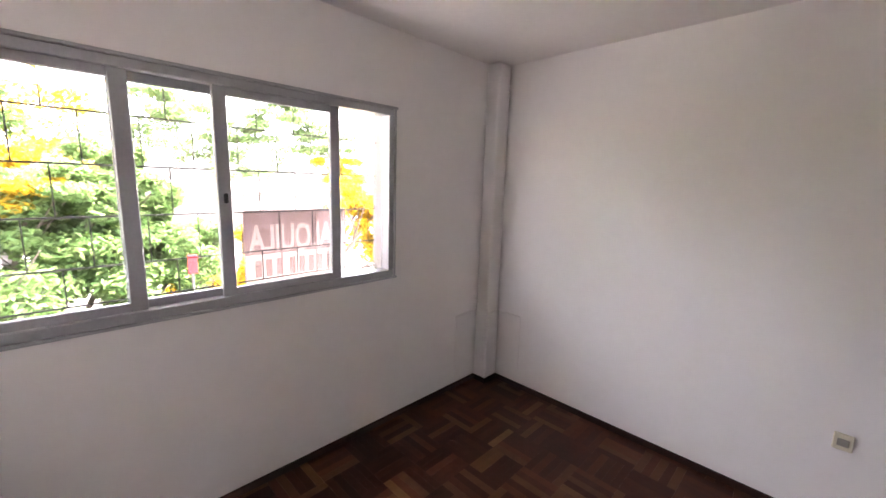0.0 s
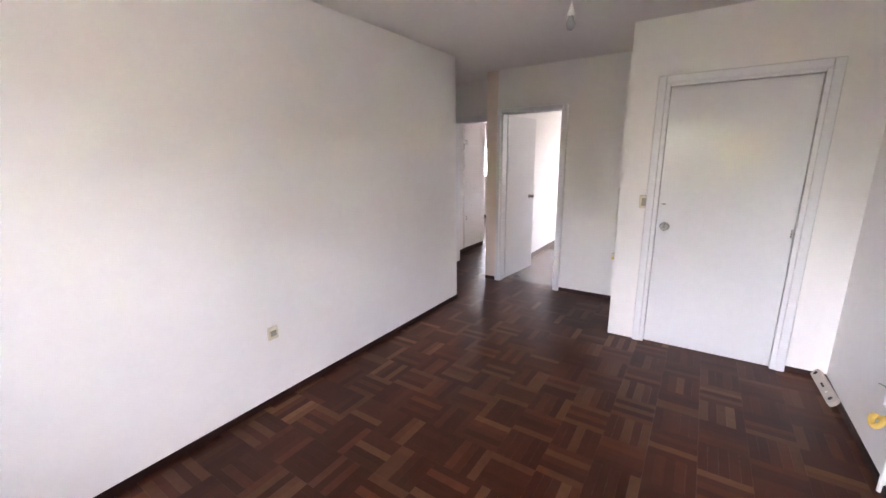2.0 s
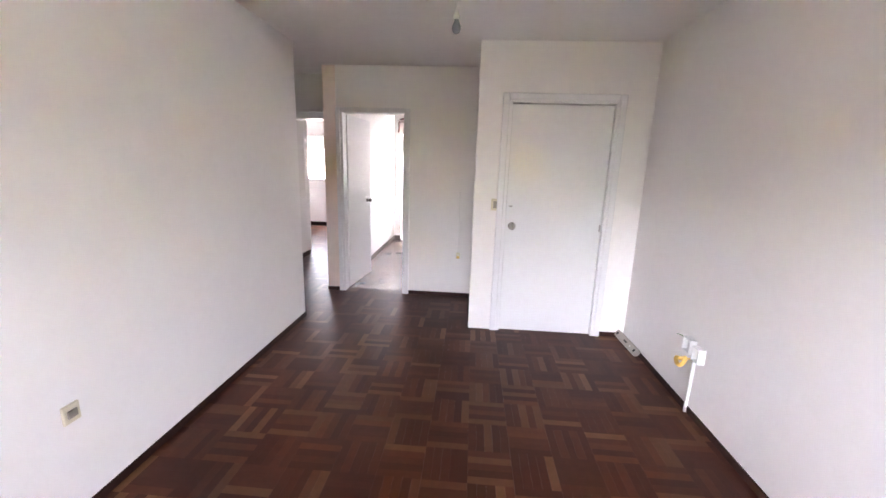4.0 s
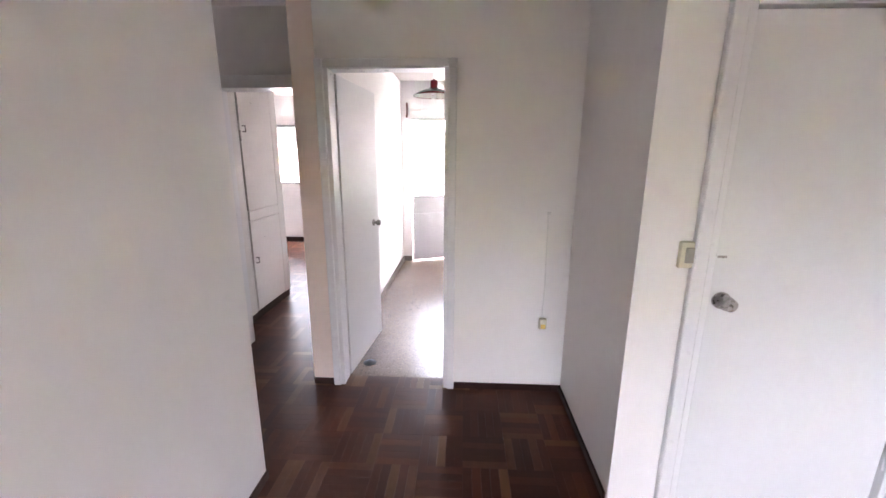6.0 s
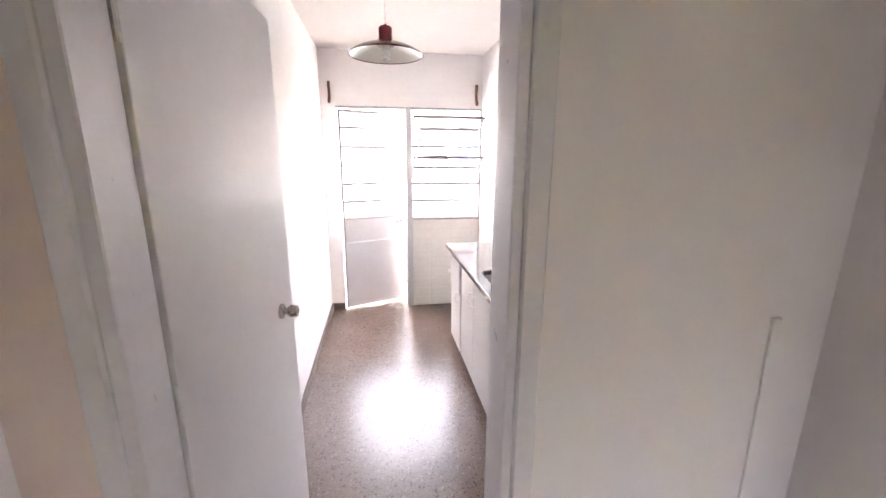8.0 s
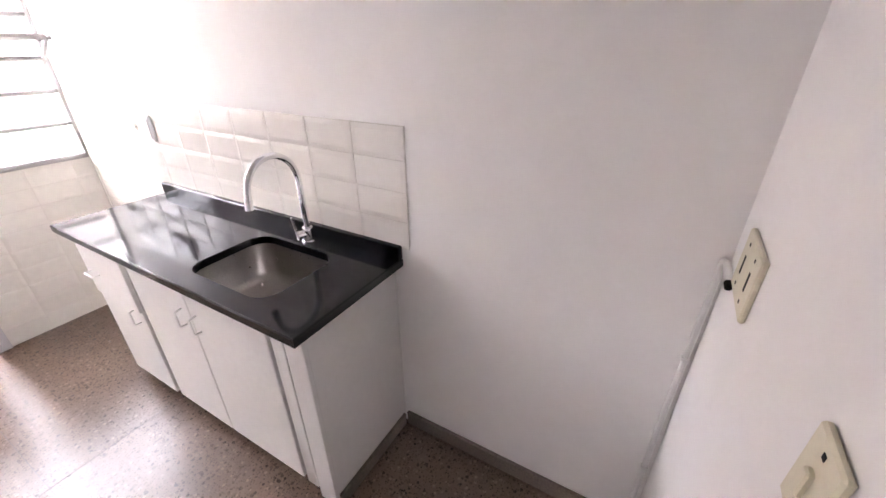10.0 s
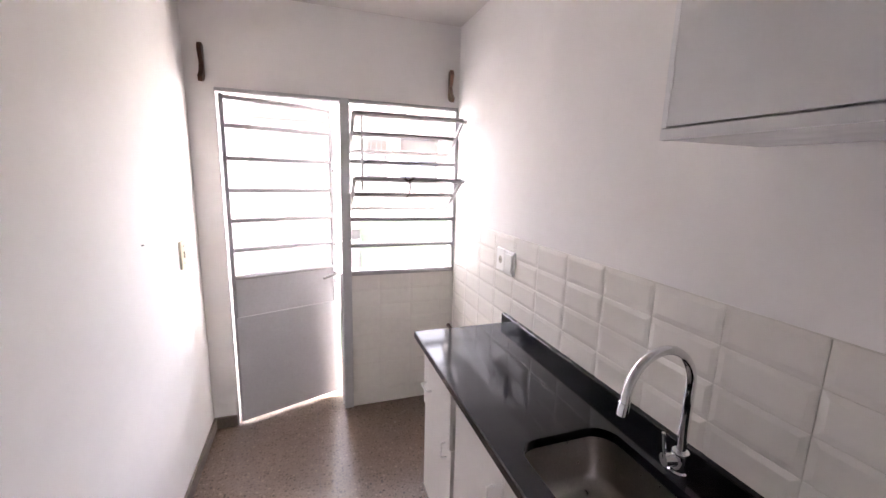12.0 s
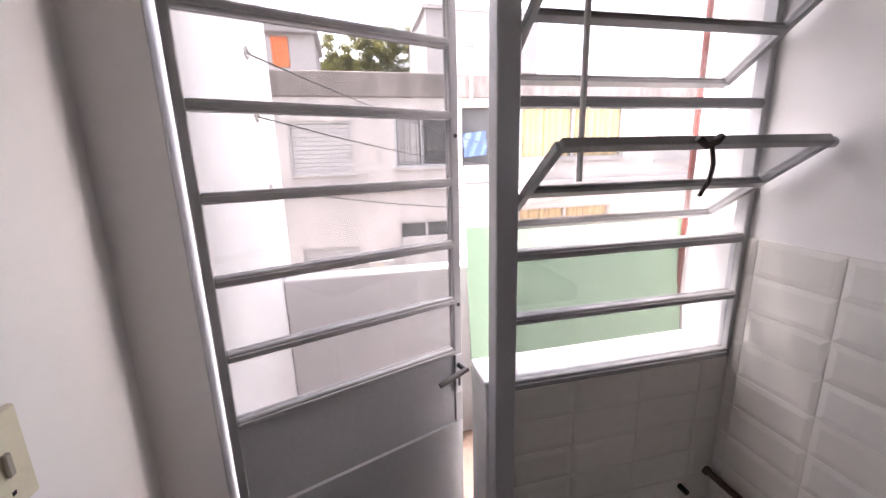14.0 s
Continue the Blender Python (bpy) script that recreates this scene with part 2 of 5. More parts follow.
GREENB = mat("pale_green_board", (0.17, 0.257, 0.18), 0.55, big=(0.9, 0.06), fine=(20, 0.03), bump=(40, 0.03))
ORANGE = mat("orange_shutter", (0.45, 0.11, 0.03), 0.6)
SHUTTER = mat("white_roller_shutter", (0.30, 0.288, 0.283), 0.5, big=(2, 0.05))
CURTAIN = mat("yellow_curtain", (0.29, 0.215, 0.11), 0.8, big=(3, 0.1), fine=(30, 0.08))
BLUEC = mat("blue_cloth", (0.07, 0.11, 0.22), 0.9)
# Darkened so the pipe shows against the bright sky.
VENT = mat("darkened_vent_metal", (0.14, 0.13, 0.13), 0.5, big=(4, 0.2), fine=(40, 0.15))
# Dark backing colour stands in for the shade of rooms behind far windows.
ROOMSHADE = mat("painted_room_shade", (0.06, 0.06, 0.06), 0.8)
ROOFT = mat("grey_roof", (0.2, 0.19, 0.19), 0.8, fine=(10, 0.3))
PATIO = mat("red_brown_patio_floor", (0.24, 0.165, 0.13), 0.8, big=(3, 0.2), fine=(60, 0.25), bump=(50, 0.2))
GROUND = mat("street_ground", (0.30, 0.28, 0.26), 0.9, big=(0.5, 0.2), fine=(8, 0.15), bump=(10, 0.2))
LEAF_G = leaf_mat("green_leaves", (0.09, 0.175, 0.06), (0.27, 0.36, 0.13))
LEAF_Y = leaf_mat("yellow_blossom", (0.44, 0.30, 0.02), (0.70, 0.49, 0.045))
LEAF_P = leaf_mat("pale_green_leaves", (0.10, 0.17, 0.07), (0.26, 0.33, 0.14))
LEAF_D = leaf_mat("olive_leaves", (0.12, 0.125, 0.04), (0.24, 0.23, 0.085))
BARK = mat("bark", (0.09, 0.07, 0.055), 0.9, big=(6, 0.3), fine=(30, 0.3), bump=(25, 0.6))
SIGNBACK = mat("sign_mauve", (0.27, 0.185, 0.18), 0.6, big=(3, 0.08))
SIGNPALE = mat("sign_pale", (0.62, 0.50, 0.47), 0.6, big=(3, 0.06))
SIGNTEXT = mat("sign_letter", (0.54, 0.43, 0.42), 0.6)
REDPAINT = mat("red_paint", (0.42, 0.015, 0.02), 0.6)

# ---- helpers ----
ORIGIN = {}


def box(bm, x0, x1, y0, y1, z0, z1, bev=0.0, seg=1):
    m = Matrix.Translation(((x0 + x1) / 2, (y0 + y1) / 2, (z0 + z1) / 2)) @ Matrix.Diagonal((abs(x1 - x0), abs(y1 - y0), abs(z1 - z0), 1))
    v = bmesh.ops.create_cube(bm, size=1, matrix=m)["verts"]
    if bev:
        e = list({e for a in v for e in a.link_edges})
        bmesh.ops.bevel(bm, geom=e, offset=bev, segments=seg, affect="EDGES", profile=0.5)
    return bm


def B(*args, **kw):
    return box(bmesh.new(), *args, **kw)


def cyl(bm, a, b, r0, r1=None, n=16, caps=True):
    """A round bar or cone from a to b."""
    a, b = Vector(a), Vector(b)
    r1 = r0 if r1 is None else r1
    m = Matrix.Translation((a + b) / 2) @ (b - a).to_track_quat("Z", "Y").to_matrix().to_4x4()
    bmesh.ops.create_cone(bm, cap_ends=caps, segments=n, radius1=r0, radius2=r1, depth=(b - a).length, matrix=m)
    return bm


def tube(bm, pts, r, n=10):
    """A round tube along points."""
    pts = [Vector(p) for p in pts]
    rings = []
    up = Vector((0, 0, 1)) if abs((pts[1] - pts[0]).normalized().z) < 0.9 else Vector((0, 1, 0))
    for i, p in enumerate(pts):
        d = (pts[min(i + 1, len(pts) - 1)] - pts[max(i - 1, 0)]).normalized()
        s = d.cross(up).normalized()
        if s.length < 0.1:
            s = Vector((1, 0, 0))
        t = s.cross(d).normalized()
        rings.append([bm.verts.new(p + r * (math.cos(2 * math.pi * k / n) * s + math.sin(2 * math.pi * k / n) * t)) for k in range(n)])
    for a, b in zip(rings, rings[1:]):
        for k in range(n):
            bm.faces.new((a[k], a[(k + 1) % n], b[(k + 1) % n], b[k]))
    bm.faces.new(rings[0])
    bm.faces.new(rings[-1])
    bmesh.ops.recalc_face_normals(bm, faces=bm.faces)
    return bm


def lathe(bm, centre, prof, n=40):
    """A turned shape round a vertical axis: prof holds (radius, height) from one end to the other."""
    c = Vector(centre)
    rings = [[bm.verts.new(c + Vector((max(r, 1e-4) * math.cos(2 * math.pi * k / n), max(r, 1e-4) * math.sin(2 * math.pi * k / n), z))) for k in range(n)] for r, z in prof]
    for a, b in zip(rings, rings[1:]):
        for k in range(n):
            bm.faces.new((a[k], a[(k + 1) % n], b[(k + 1) % n], b[k]))
    bmesh.ops.recalc_face_normals(bm, faces=bm.faces)
    return bm


def mesh_of(name, bm, material, smooth=None):
    me = bpy.data.meshes.new(name)
    if smooth:
        for f in bm.faces:
            f.smooth = True
        for e in bm.edges:
            if len(e.link_faces) == 2 and e.calc_face_angle(0) > radians(smooth):
                e.smooth = False
    bm.to_mesh(me)
    bm.free()
    me.materials.append(material)
    return me


def part(name, bm, material, parent, label="", smooth=35):
    """Links a bmesh, built in world places, as one mesh object under a thing or a part."""
    org = ORIGIN.get(parent, Vector())
    bmesh.ops.translate(bm, verts=bm.verts, vec=-org)
    ob = new(name, mesh_of(name, bm, material, smooth))
    ob.parent = parent
    ORIGIN[ob] = org
    if label:
        tagged(ob, label)
    return ob


def thing(name, at, label, category, group="", kind=""):
    ob = new(name)
    ob.empty_display_size = 0.1
    ob.location = at
    ORIGIN[ob] = Vector(at)
    return tagged(ob, label, category, group, kind)


def solid(name, bm, material, label="", category="", group="", kind="", smooth=35):
    """A top-level thing of one mesh."""
    ob = new(name, mesh_of(name, bm, material, smooth))
    ORIGIN[ob] = Vector()
    return tagged(ob, label, category, group, kind)


def wall(name, x0, x1, y0, y1, z1, holes=(), z0=0.0, material=None, label="white painted plaster wall"):
    """A wall with thickness; holes are (from, to, sill, head) along its longer side."""
    bm = bmesh.new()
    along_x = x1 - x0 > y1 - y0
    at = x0 if along_x else y0
    end = x1 if along_x else y1

    def slab(a, b, lo, hi):
        if b - a > 1e-4 and hi - lo > 1e-4:
            box(bm, *((a, b, y0, y1) if along_x else (x0, x1, a, b)), lo, hi)

    for a, b, lo, hi in sorted(holes):
        slab(at, a, z0, z1)
        slab(a, b, z0, lo)
        slab(a, b, hi, z1)
        at = b
    slab(at, end, z0, z1)
    return solid(name, bm, material or WALL, label, "wall", kind="structure", smooth=None)


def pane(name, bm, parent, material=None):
    ob = part(name, bm, material or GLASS, parent, "grey glass pane that dims the view out", smooth=None)
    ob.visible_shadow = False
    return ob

# ---- the large structure ----
H, HK = 2.505, 2.55
wall("wall_street", -1.603, 1.75, -1.367, -1.167, H, [(-0.445, 1.45, 1.02, 2.05)])
wall("wall_living_west", -1.603, -1.463, -1.167, 3.236, H)
wall("wall_hall_south", -2.365, -1.603, 3.096, 3.236, H)
wall("wall_living_east", 1.582, 1.75, -1.167, 3.32, H)
wall("wall_entrance", 0.302, 1.582, 3.174, 3.32, H, [(0.40, 1.31, 0, 2.055)])
# Unseen wall, added to stop daylight leaking past the front door leaf.
wall("wall_landing", 0.304, 1.75, 3.325, 3.45, H)
wall("wall_alcove_east", 0.152, 0.302, 3.174, 4.063, H)
wall("wall_kitchen_south", -1.53, 0.316, 4.063, 4.167, H, [(-1.345, -0.605, 0, 2.05)])
wall_ke = wall("wall_kitchen_east", 0.166, 0.316, 4.167, 7.54, HK)
wall("wall_kitchen_west", -1.53, -1.41, 4.167, 7.54, HK)
wall("wall_bedroom_east", -1.53, -1.30, 7.54, 8.80, 3.4, material=PATIOW, label="white rough plaster wall beside the patio")
wall_kn = wall("wall_kitchen_north", -1.41, 0.166, 7.398, 7.54, HK, [(-1.272, -0.577, 0, 2.05), (-0.577, 0.160, 0.945, 2.05)])
wall("wall_hall_west", -2.50, -2.365, 2.95, 4.50, H, [(3.42, 4.15, 0, 2.0)])
wall("wall_bedroom_south", -4.30, -1.53, 4.50, 4.64, H, [(-2.30, -1.60, 0, 2.03)])
wall("wall_bedroom_west", -4.45, -4.30, 4.50, 8.80, HK)
# Opening widened west of x -3.70, out of view, to brighten the hall.
wall("wall_bedroom_north", -4.30, -1.53, 8.65, 8.80, HK, [(-4.10, -2.45, 1.047, 2.065)])
wall("wall_bathroom_south", -4.45, -2.50, 2.95, 3.096, H)
# Unseen opening, added and sized to light the bathroom behind its door.
wall("wall_bathroom_west", -4.45, -4.30, 3.096, 4.50, H, [(3.3, 4.2, 1.25, 2.15)])
solid("ceiling_living", B(-4.45, 1.75, -1.367, 4.167, H, 2.72), CEIL, "white painted ceiling", "ceiling", kind="structure", smooth=None)
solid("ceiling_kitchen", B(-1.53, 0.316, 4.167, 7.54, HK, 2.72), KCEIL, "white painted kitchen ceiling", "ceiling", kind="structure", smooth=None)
solid("ceiling_bedroom", B(-4.45, -1.53, 4.167, 8.80, HK, 2.72), CEIL, "white painted bedroom ceiling", "ceiling", kind="structure", smooth=None)
# Unseen slab, added to cut steep sky light at the kitchen window.
solid("ceiling_eave", B(-1.299, 0.45, 7.5405, 7.72, 2.56, 2.72, bev=0.005), CEIL, "unseen slab added to shade the patio door", "ceiling", kind="structure")
# Unseen slab, added to cut sky light on the living room walls.
solid("ceiling_street_eave", B(-1.603, 1.75, -2.25, -1.3675, 2.52, 2.70, bev=0.005), CEIL, "unseen slab added to shade the street window", "ceiling", kind="structure")
# Extra layer thickens the end wall so its corner fits the camera's view.
solid("wall_kitchen_lining", B(-0.5625, 0.1655, 4.1672, 4.186, 0, 1.6895, bev=0.002), WALL, "white layer that brings the kitchen end wall to its viewed corner", "wall", kind="structure")
solid("wall_pilaster", B(-1.463, -1.317, -1.167, -1.045, 0, H, bev=0.022, seg=3), WALL, "white plaster pilaster in the corner", "wall", kind="structure")
solid("trim_bare_plaster", B(-1.5305, -1.388, 4.0595, 4.0628, 0.043, H - 0.002), PEACH, "peach-coloured bare plaster strip beside the kitchen door", "trim", kind="structure", smooth=None)
bm = bmesh.new()
box(bm, -1.312, -1.07, -1.1665, -1.1630, 0.05, 0.60, bev=0.0012)
box(bm, -1.310, -1.075, -1.1665, -1.1575, 0.588, 0.603, bev=0.003)
box(bm, -1.4625, -1.4540, -1.036, -0.83, 0.583, 0.598, bev=0.003)
box(bm, -1.45, -1.33, -1.0445, -1.0355, 0.588, 0.603, bev=0.003)
box(bm, -1.3165, -1.3125, -1.160, -1.050, 0.05, 0.60, bev=0.0012)
box(bm, -1.455, -1.322, -1.0445, -1.0405, 0.05, 0.60, bev=0.0012)
box(bm, -1.4625, -1.4590, -1.038, -0.823, 0.05, 0.595, bev=0.0012)
solid("trim_plaster_patch", bm, WALL, "low raised plaster patch round the corner pilaster", "trim", kind="structure", smooth=None)
floor_wood = solid("floor_parquet", B(-4.45, 1.75, -1.367, 4.165, -0.25, -0.006), BITUMEN, "dark parquet floor in basket-weave blocks", "floor", kind="structure", smooth=None)
floor_bed = solid("floor_bedroom", B(-4.45, -1.47, 4.165, 8.80, -0.25, -0.006), BITUMEN, "dark parquet floor of the bedroom", "floor", kind="structure", smooth=None)
bm = B(-1.47, 0.316, 4.165, 7.398, -0.25, -0.002)
box(bm, -1.47, 0.316, 7.398, 7.56, -0.25, -0.001)
floor_stone = solid("floor_kitchen", bm, TERRAZZO, "brown speckled polished terrazzo floor", "floor", kind="structure", smooth=None)

part("joint", B(-0.7925, -0.7905, 4.19, 7.38, -0.0021, -0.0014), JOINT, floor_stone, "thin dark joint in the terrazzo", smooth=None)
part("joint", B(-1.394, -0.25, 6.171, 6.173, -0.0021, -0.0013), JOINT, floor_stone, "thin dark joint in the terrazzo", smooth=None)


def skirting(name, runs, h, d, material, label):
    """Runs are (x0, y0, x1, y1, nx, ny): a stretch along a wall, with the side it stands out to."""
    bm = bmesh.new()
    for x0, y0, x1, y1, nx, ny in runs:
        xs, ys = sorted((x0, x1)), sorted((y0, y1))
        if nx:
            xs = sorted((x0 + 0.0005 * nx, x0 + d * nx))
        else:
            ys = sorted((y0 + 0.0005 * ny, y0 + d * ny))
        box(bm, *xs, *ys, -0.004, h, bev=0.004)
    return solid(name, bm, material, label, "skirting", kind="structure")


skirting("baseboard_living", [
    (-1.317, -1.167, 1.582, -1.167, 0, 1), (-1.317, -1.15, -1.317, -1.045, 1, 0), (-1.463, -1.045, -1.30, -1.045, 0, 1),
    (-1.463, -1.03, -1.463, 3.236, 1, 0), (1.582, -1.15, 1.582, 3.174, -1, 0), (1.352, 3.174, 1.568, 3.174, 0, -1),
    (0.152, 3.19, 0.152, 4.063, -1, 0), (-0.566, 4.063, 0.138, 4.063, 0, -1), (-1.53, 4.063, -1.388, 4.063, 0, -1), (-1.53, 4.075, -1.53, 4.5, -1, 0),
    (-2.365, 4.215, -2.365, 4.33, 1, 0), (-2.35, 3.236, -1.463, 3.236, 0, 1)], 0.042, 0.014, SKIRT, "dark brown wooden skirting board")
solid("skirting_block", B(-2.3645, -2.318, 4.335, 4.465, 0.0, 0.078, bev=0.016, seg=2), SKIRT, "loose dark red-brown wooden skirting block in the hall", "skirting")
skirting("baseboard_bedroom", [(-4.3, 8.65, -1.53, 8.65, 0, -1), (-4.3, 4.64, -4.3, 8.6, 1, 0), (-1.53, 4.66, -1.53, 8.6, -1, 0)], 0.08, 0.016, SKIRT, "dark brown wooden bedroom skirting board")
skirting("baseboard_kitchen", [
    (-1.41, 4.167, -1.41, 7.398, 1, 0), (-1.396, 7.398, -1.278, 7.398, 0, -1), (0.166, 4.20, 0.166, 5.118, -1, 0)],
    0.07, 0.016, KSKIRT, "grey-brown terrazzo skirting")

# ---- living room ----


def street_window():
    w = thing("window_street", (0.5, -1.167, 1.02), "wide grey metal sliding window, one sash pushed open", "window", kind="structure")
    bm = bmesh.new()
    for a, b, c, d in ((-0.445, 1.45, 1.018, 1.062), (-0.445, 1.45, 2.012, 2.052)):
        box(bm, a, b, -1.245, -1.158, c, d, bev=0.004)
    for a, b in ((-0.447, -0.408), (1.412, 1.452)):
        box(bm, a, b, -1.245, -1.159, 1.062, 2.012, bev=0.004)
    part("window_frame", bm, ALU, w)
    bm = bmesh.new()
    box(bm, -0.47, 1.475, -1.166, -1.150, 2.052, 2.066, bev=0.003)
    box(bm, -0.47, 1.475, -1.166, -1.150, 1.004, 1.018, bev=0.003)
    box(bm, -0.46, -0.447, -1.166, -1.152, 1.018, 2.052, bev=0.003)
    part("window_trim", bm, ALU, w)
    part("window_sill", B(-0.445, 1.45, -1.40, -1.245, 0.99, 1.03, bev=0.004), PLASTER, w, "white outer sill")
    for x0, x1, y, st in ((-0.078, 0.545, -1.185, 0.058), (0.485, 0.895, -1.215, 0.055), (0.832, 1.412, -1.185, 0.06)):
        s = bmesh.new()
        box(s, x0, x0 + st, y - 0.013, y + 0.013, 1.058, 2.014, bev=0.004)
        box(s, x1 - st, x1, y - 0.013, y + 0.013, 1.058, 2.014, bev=0.004)
        box(s, x0 + st, x1 - st, y - 0.012, y + 0.012, 1.058, 1.098, bev=0.004)
        box(s, x0 + st, x1 - st, y - 0.012, y + 0.012, 1.974, 2.014, bev=0.004)
        sash = part("sash", s, ALU, w)
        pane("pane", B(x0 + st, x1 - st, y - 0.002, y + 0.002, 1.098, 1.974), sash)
    # Pane added over the open gap to dim the bright view there.
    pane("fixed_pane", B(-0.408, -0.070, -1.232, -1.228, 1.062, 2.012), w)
    # Thin darker lining added, as the white reveal burns out.
    part("reveal", B(-0.4448, -0.437, -1.366, -1.2465, 1.031, 2.049), DARKPLASTER, w, "pinkish lining that tones down the bright reveal", smooth=None)
    part("sash_catch", B(0.505, 0.523, -1.172, -1.158, 1.50, 1.545, bev=0.004), BLACK, w, "small dark catch")


street_window()


def window_grille():
    g = thing("window_grille", (0.5, -1.35, 1.03), "thin dark iron bars outside the street window", "grille")
    for z in (1.075, 1.232, 1.441, 1.652, 1.861):
        part("bar", cyl(bmesh.new(), (-0.445, -1.345, z), (1.45, -1.345, z), 0.004, n=8), BLACK, g)
    levels = (1.075, 1.232, 1.441, 1.652, 1.861, 2.045)
    for row, (lo, hi) in enumerate(zip(levels, levels[1:])):
        x = -0.38 + (0.097 if row % 2 == 0 else 0.0)
        while x < 1.43:
            part("upright", cyl(bmesh.new(), (x, -1.345, lo), (x, -1.345, hi), 0.003, n=6), BLACK, g)
            x += 0.194


window_grille()


def banner():
    s = thing("rental_sign", (-0.07, -1.69, 0.93), "mauve rental banner seen from behind, hung on the facade", "sign")
    part("panel", B(-0.416, 0.276, -1.695, -1.690, 1.145, 1.42), SIGNBACK, s)
    part("lower_panel", B(-0.416, 0.276, -1.695, -1.690, 0.90, 1.145), SIGNPALE, s, "paler lower half with a faint number")
    rim = bmesh.new()
    tube(rim, [(-0.416, -1.69, 0.90), (-0.416, -1.69, 1.42), (0.276, -1.69, 1.42), (0.276, -1.69, 0.90)], 0.005, 6)
    for x in (0.05, -0.19):
        box(rim, x - 0.004, x + 0.004, -1.689, -1.684, 0.90, 1.42)
    part("rim", rim, SIGNBACK, s)
    curve = bpy.data.curves.new("words", "FONT")
    curve.body, curve.size, curve.align_x, curve.extrude = "SE ALQUILA", 0.235, "CENTER", 0.001
    curve.offset = 0.006
    tmp = bpy.data.objects.new("words", curve)
    scene.collection.objects.link(tmp)
    me = bpy.data.meshes.new_from_object(tmp.evaluated_get(bpy.context.evaluated_depsgraph_get()))
    bpy.data.objects.remove(tmp)
    t = bmesh.new()
    t.from_mesh(me)
    t.transform(pose(-0.115, -1.6885, 1.165, 90, 0, 0) @ Matrix.Diagonal((0.58, 1, 1, 1)))
    part("lettering", t, SIGNTEXT, s, "pale letters, mirrored", smooth=None)
    t = bmesh.new()
    for k in range(8):
        x = 0.20 - 0.066 * k - (0.02 if k > 2 else 0)
        box(t, x - 0.02, x + 0.02, -1.6895, -1.688, 1.00, 1.11)
    part("number_bars", t, SIGNBACK, s, smooth=None)
    for x in (-0.40, 0.26):
        part("bracket", tube(bmesh.new(), [(x, -1.69, 0.95), (x, -1.55, 0.95), (x, -1.3675, 0.95)], 0.008, 6), BLACK, s)


banner()


def knob(bm, at, way, r=0.026, reach=0.06):
    """A round door knob on a rose."""
    at, way = Vector(at), Vector(way).normalized()
    cyl(bm, at, at + 0.008 * way, r * 1.15, n=24)
    cyl(bm, at + 0.008 * way, at + 0.028 * way, r * 0.5, n=16)
    cyl(bm, at + 0.024 * way, at + 0.038 * way, r * 0.6, r * 1.0, n=24)
    cyl(bm, at + 0.038 * way, at + reach * way, r * 1.0, r * 0.82, n=24)
    return bm


def casing(x0, x1, top, y, out, wide, parent, side=-1):
    """A door casing of three moulded boards on a wall face at y."""
    for a, b, lo, hi in ((x0, x0 + wide, 0, top), (x1 - wide, x1, 0, top), (x0 + wide, x1 - wide, top - wide, top)):
        bm = bmesh.new()
        ys = sorted((y + 0.0005 * side, y + out * side))
        box(bm, a, b, *ys, lo, hi, bev=0.005)
        part("casing", bm, TRIM, parent)


def entrance_door():
    d = thing("door_entrance", (0.855, 3.174, 0), "closed white painted flush front door with a steel knob", "door", kind="structure")
    casing(0.352, 1.356, 2.103, 3.174, 0.032, 0.056, d)
    bm = bmesh.new()
    box(bm, 0.40, 0.437, 3.150, 3.32, 0, 2.055, bev=0.003)
    box(bm, 1.273, 1.31, 3.150, 3.32, 0, 2.055, bev=0.003)
    box(bm, 0.437, 1.273, 3.150, 3.32, 2.025, 2.055, bev=0.003)
    part("door_frame", bm, TRIM, d)
    leaf = part("leaf", B(0.440, 1.270, 3.178, 3.218, 0.006, 2.021, bev=0.002), DOOR, d)
    part("knob", knob(bmesh.new(), (0.497, 3.178, 0.99), (0, -1, 0), 0.03, 0.066), NICKEL, leaf, "round steel knob")
    part("keyhole", B(0.458, 0.492, 3.174, 3.179, 1.161, 1.170, bev=0.001), NICKEL, leaf, "small lock slot")
    part("door_chain_plate", B(1.252, 1.262, 3.170, 3.179, 0.97, 1.03, bev=0.002), NICKEL, leaf)
    for z in (0.25, 1.05, 1.75):
        part("hinge", cyl(bmesh.new(), (1.274, 3.165, z), (1.274, 3.165, z + 0.09), 0.007, n=10), TRIM, d)


entrance_door()


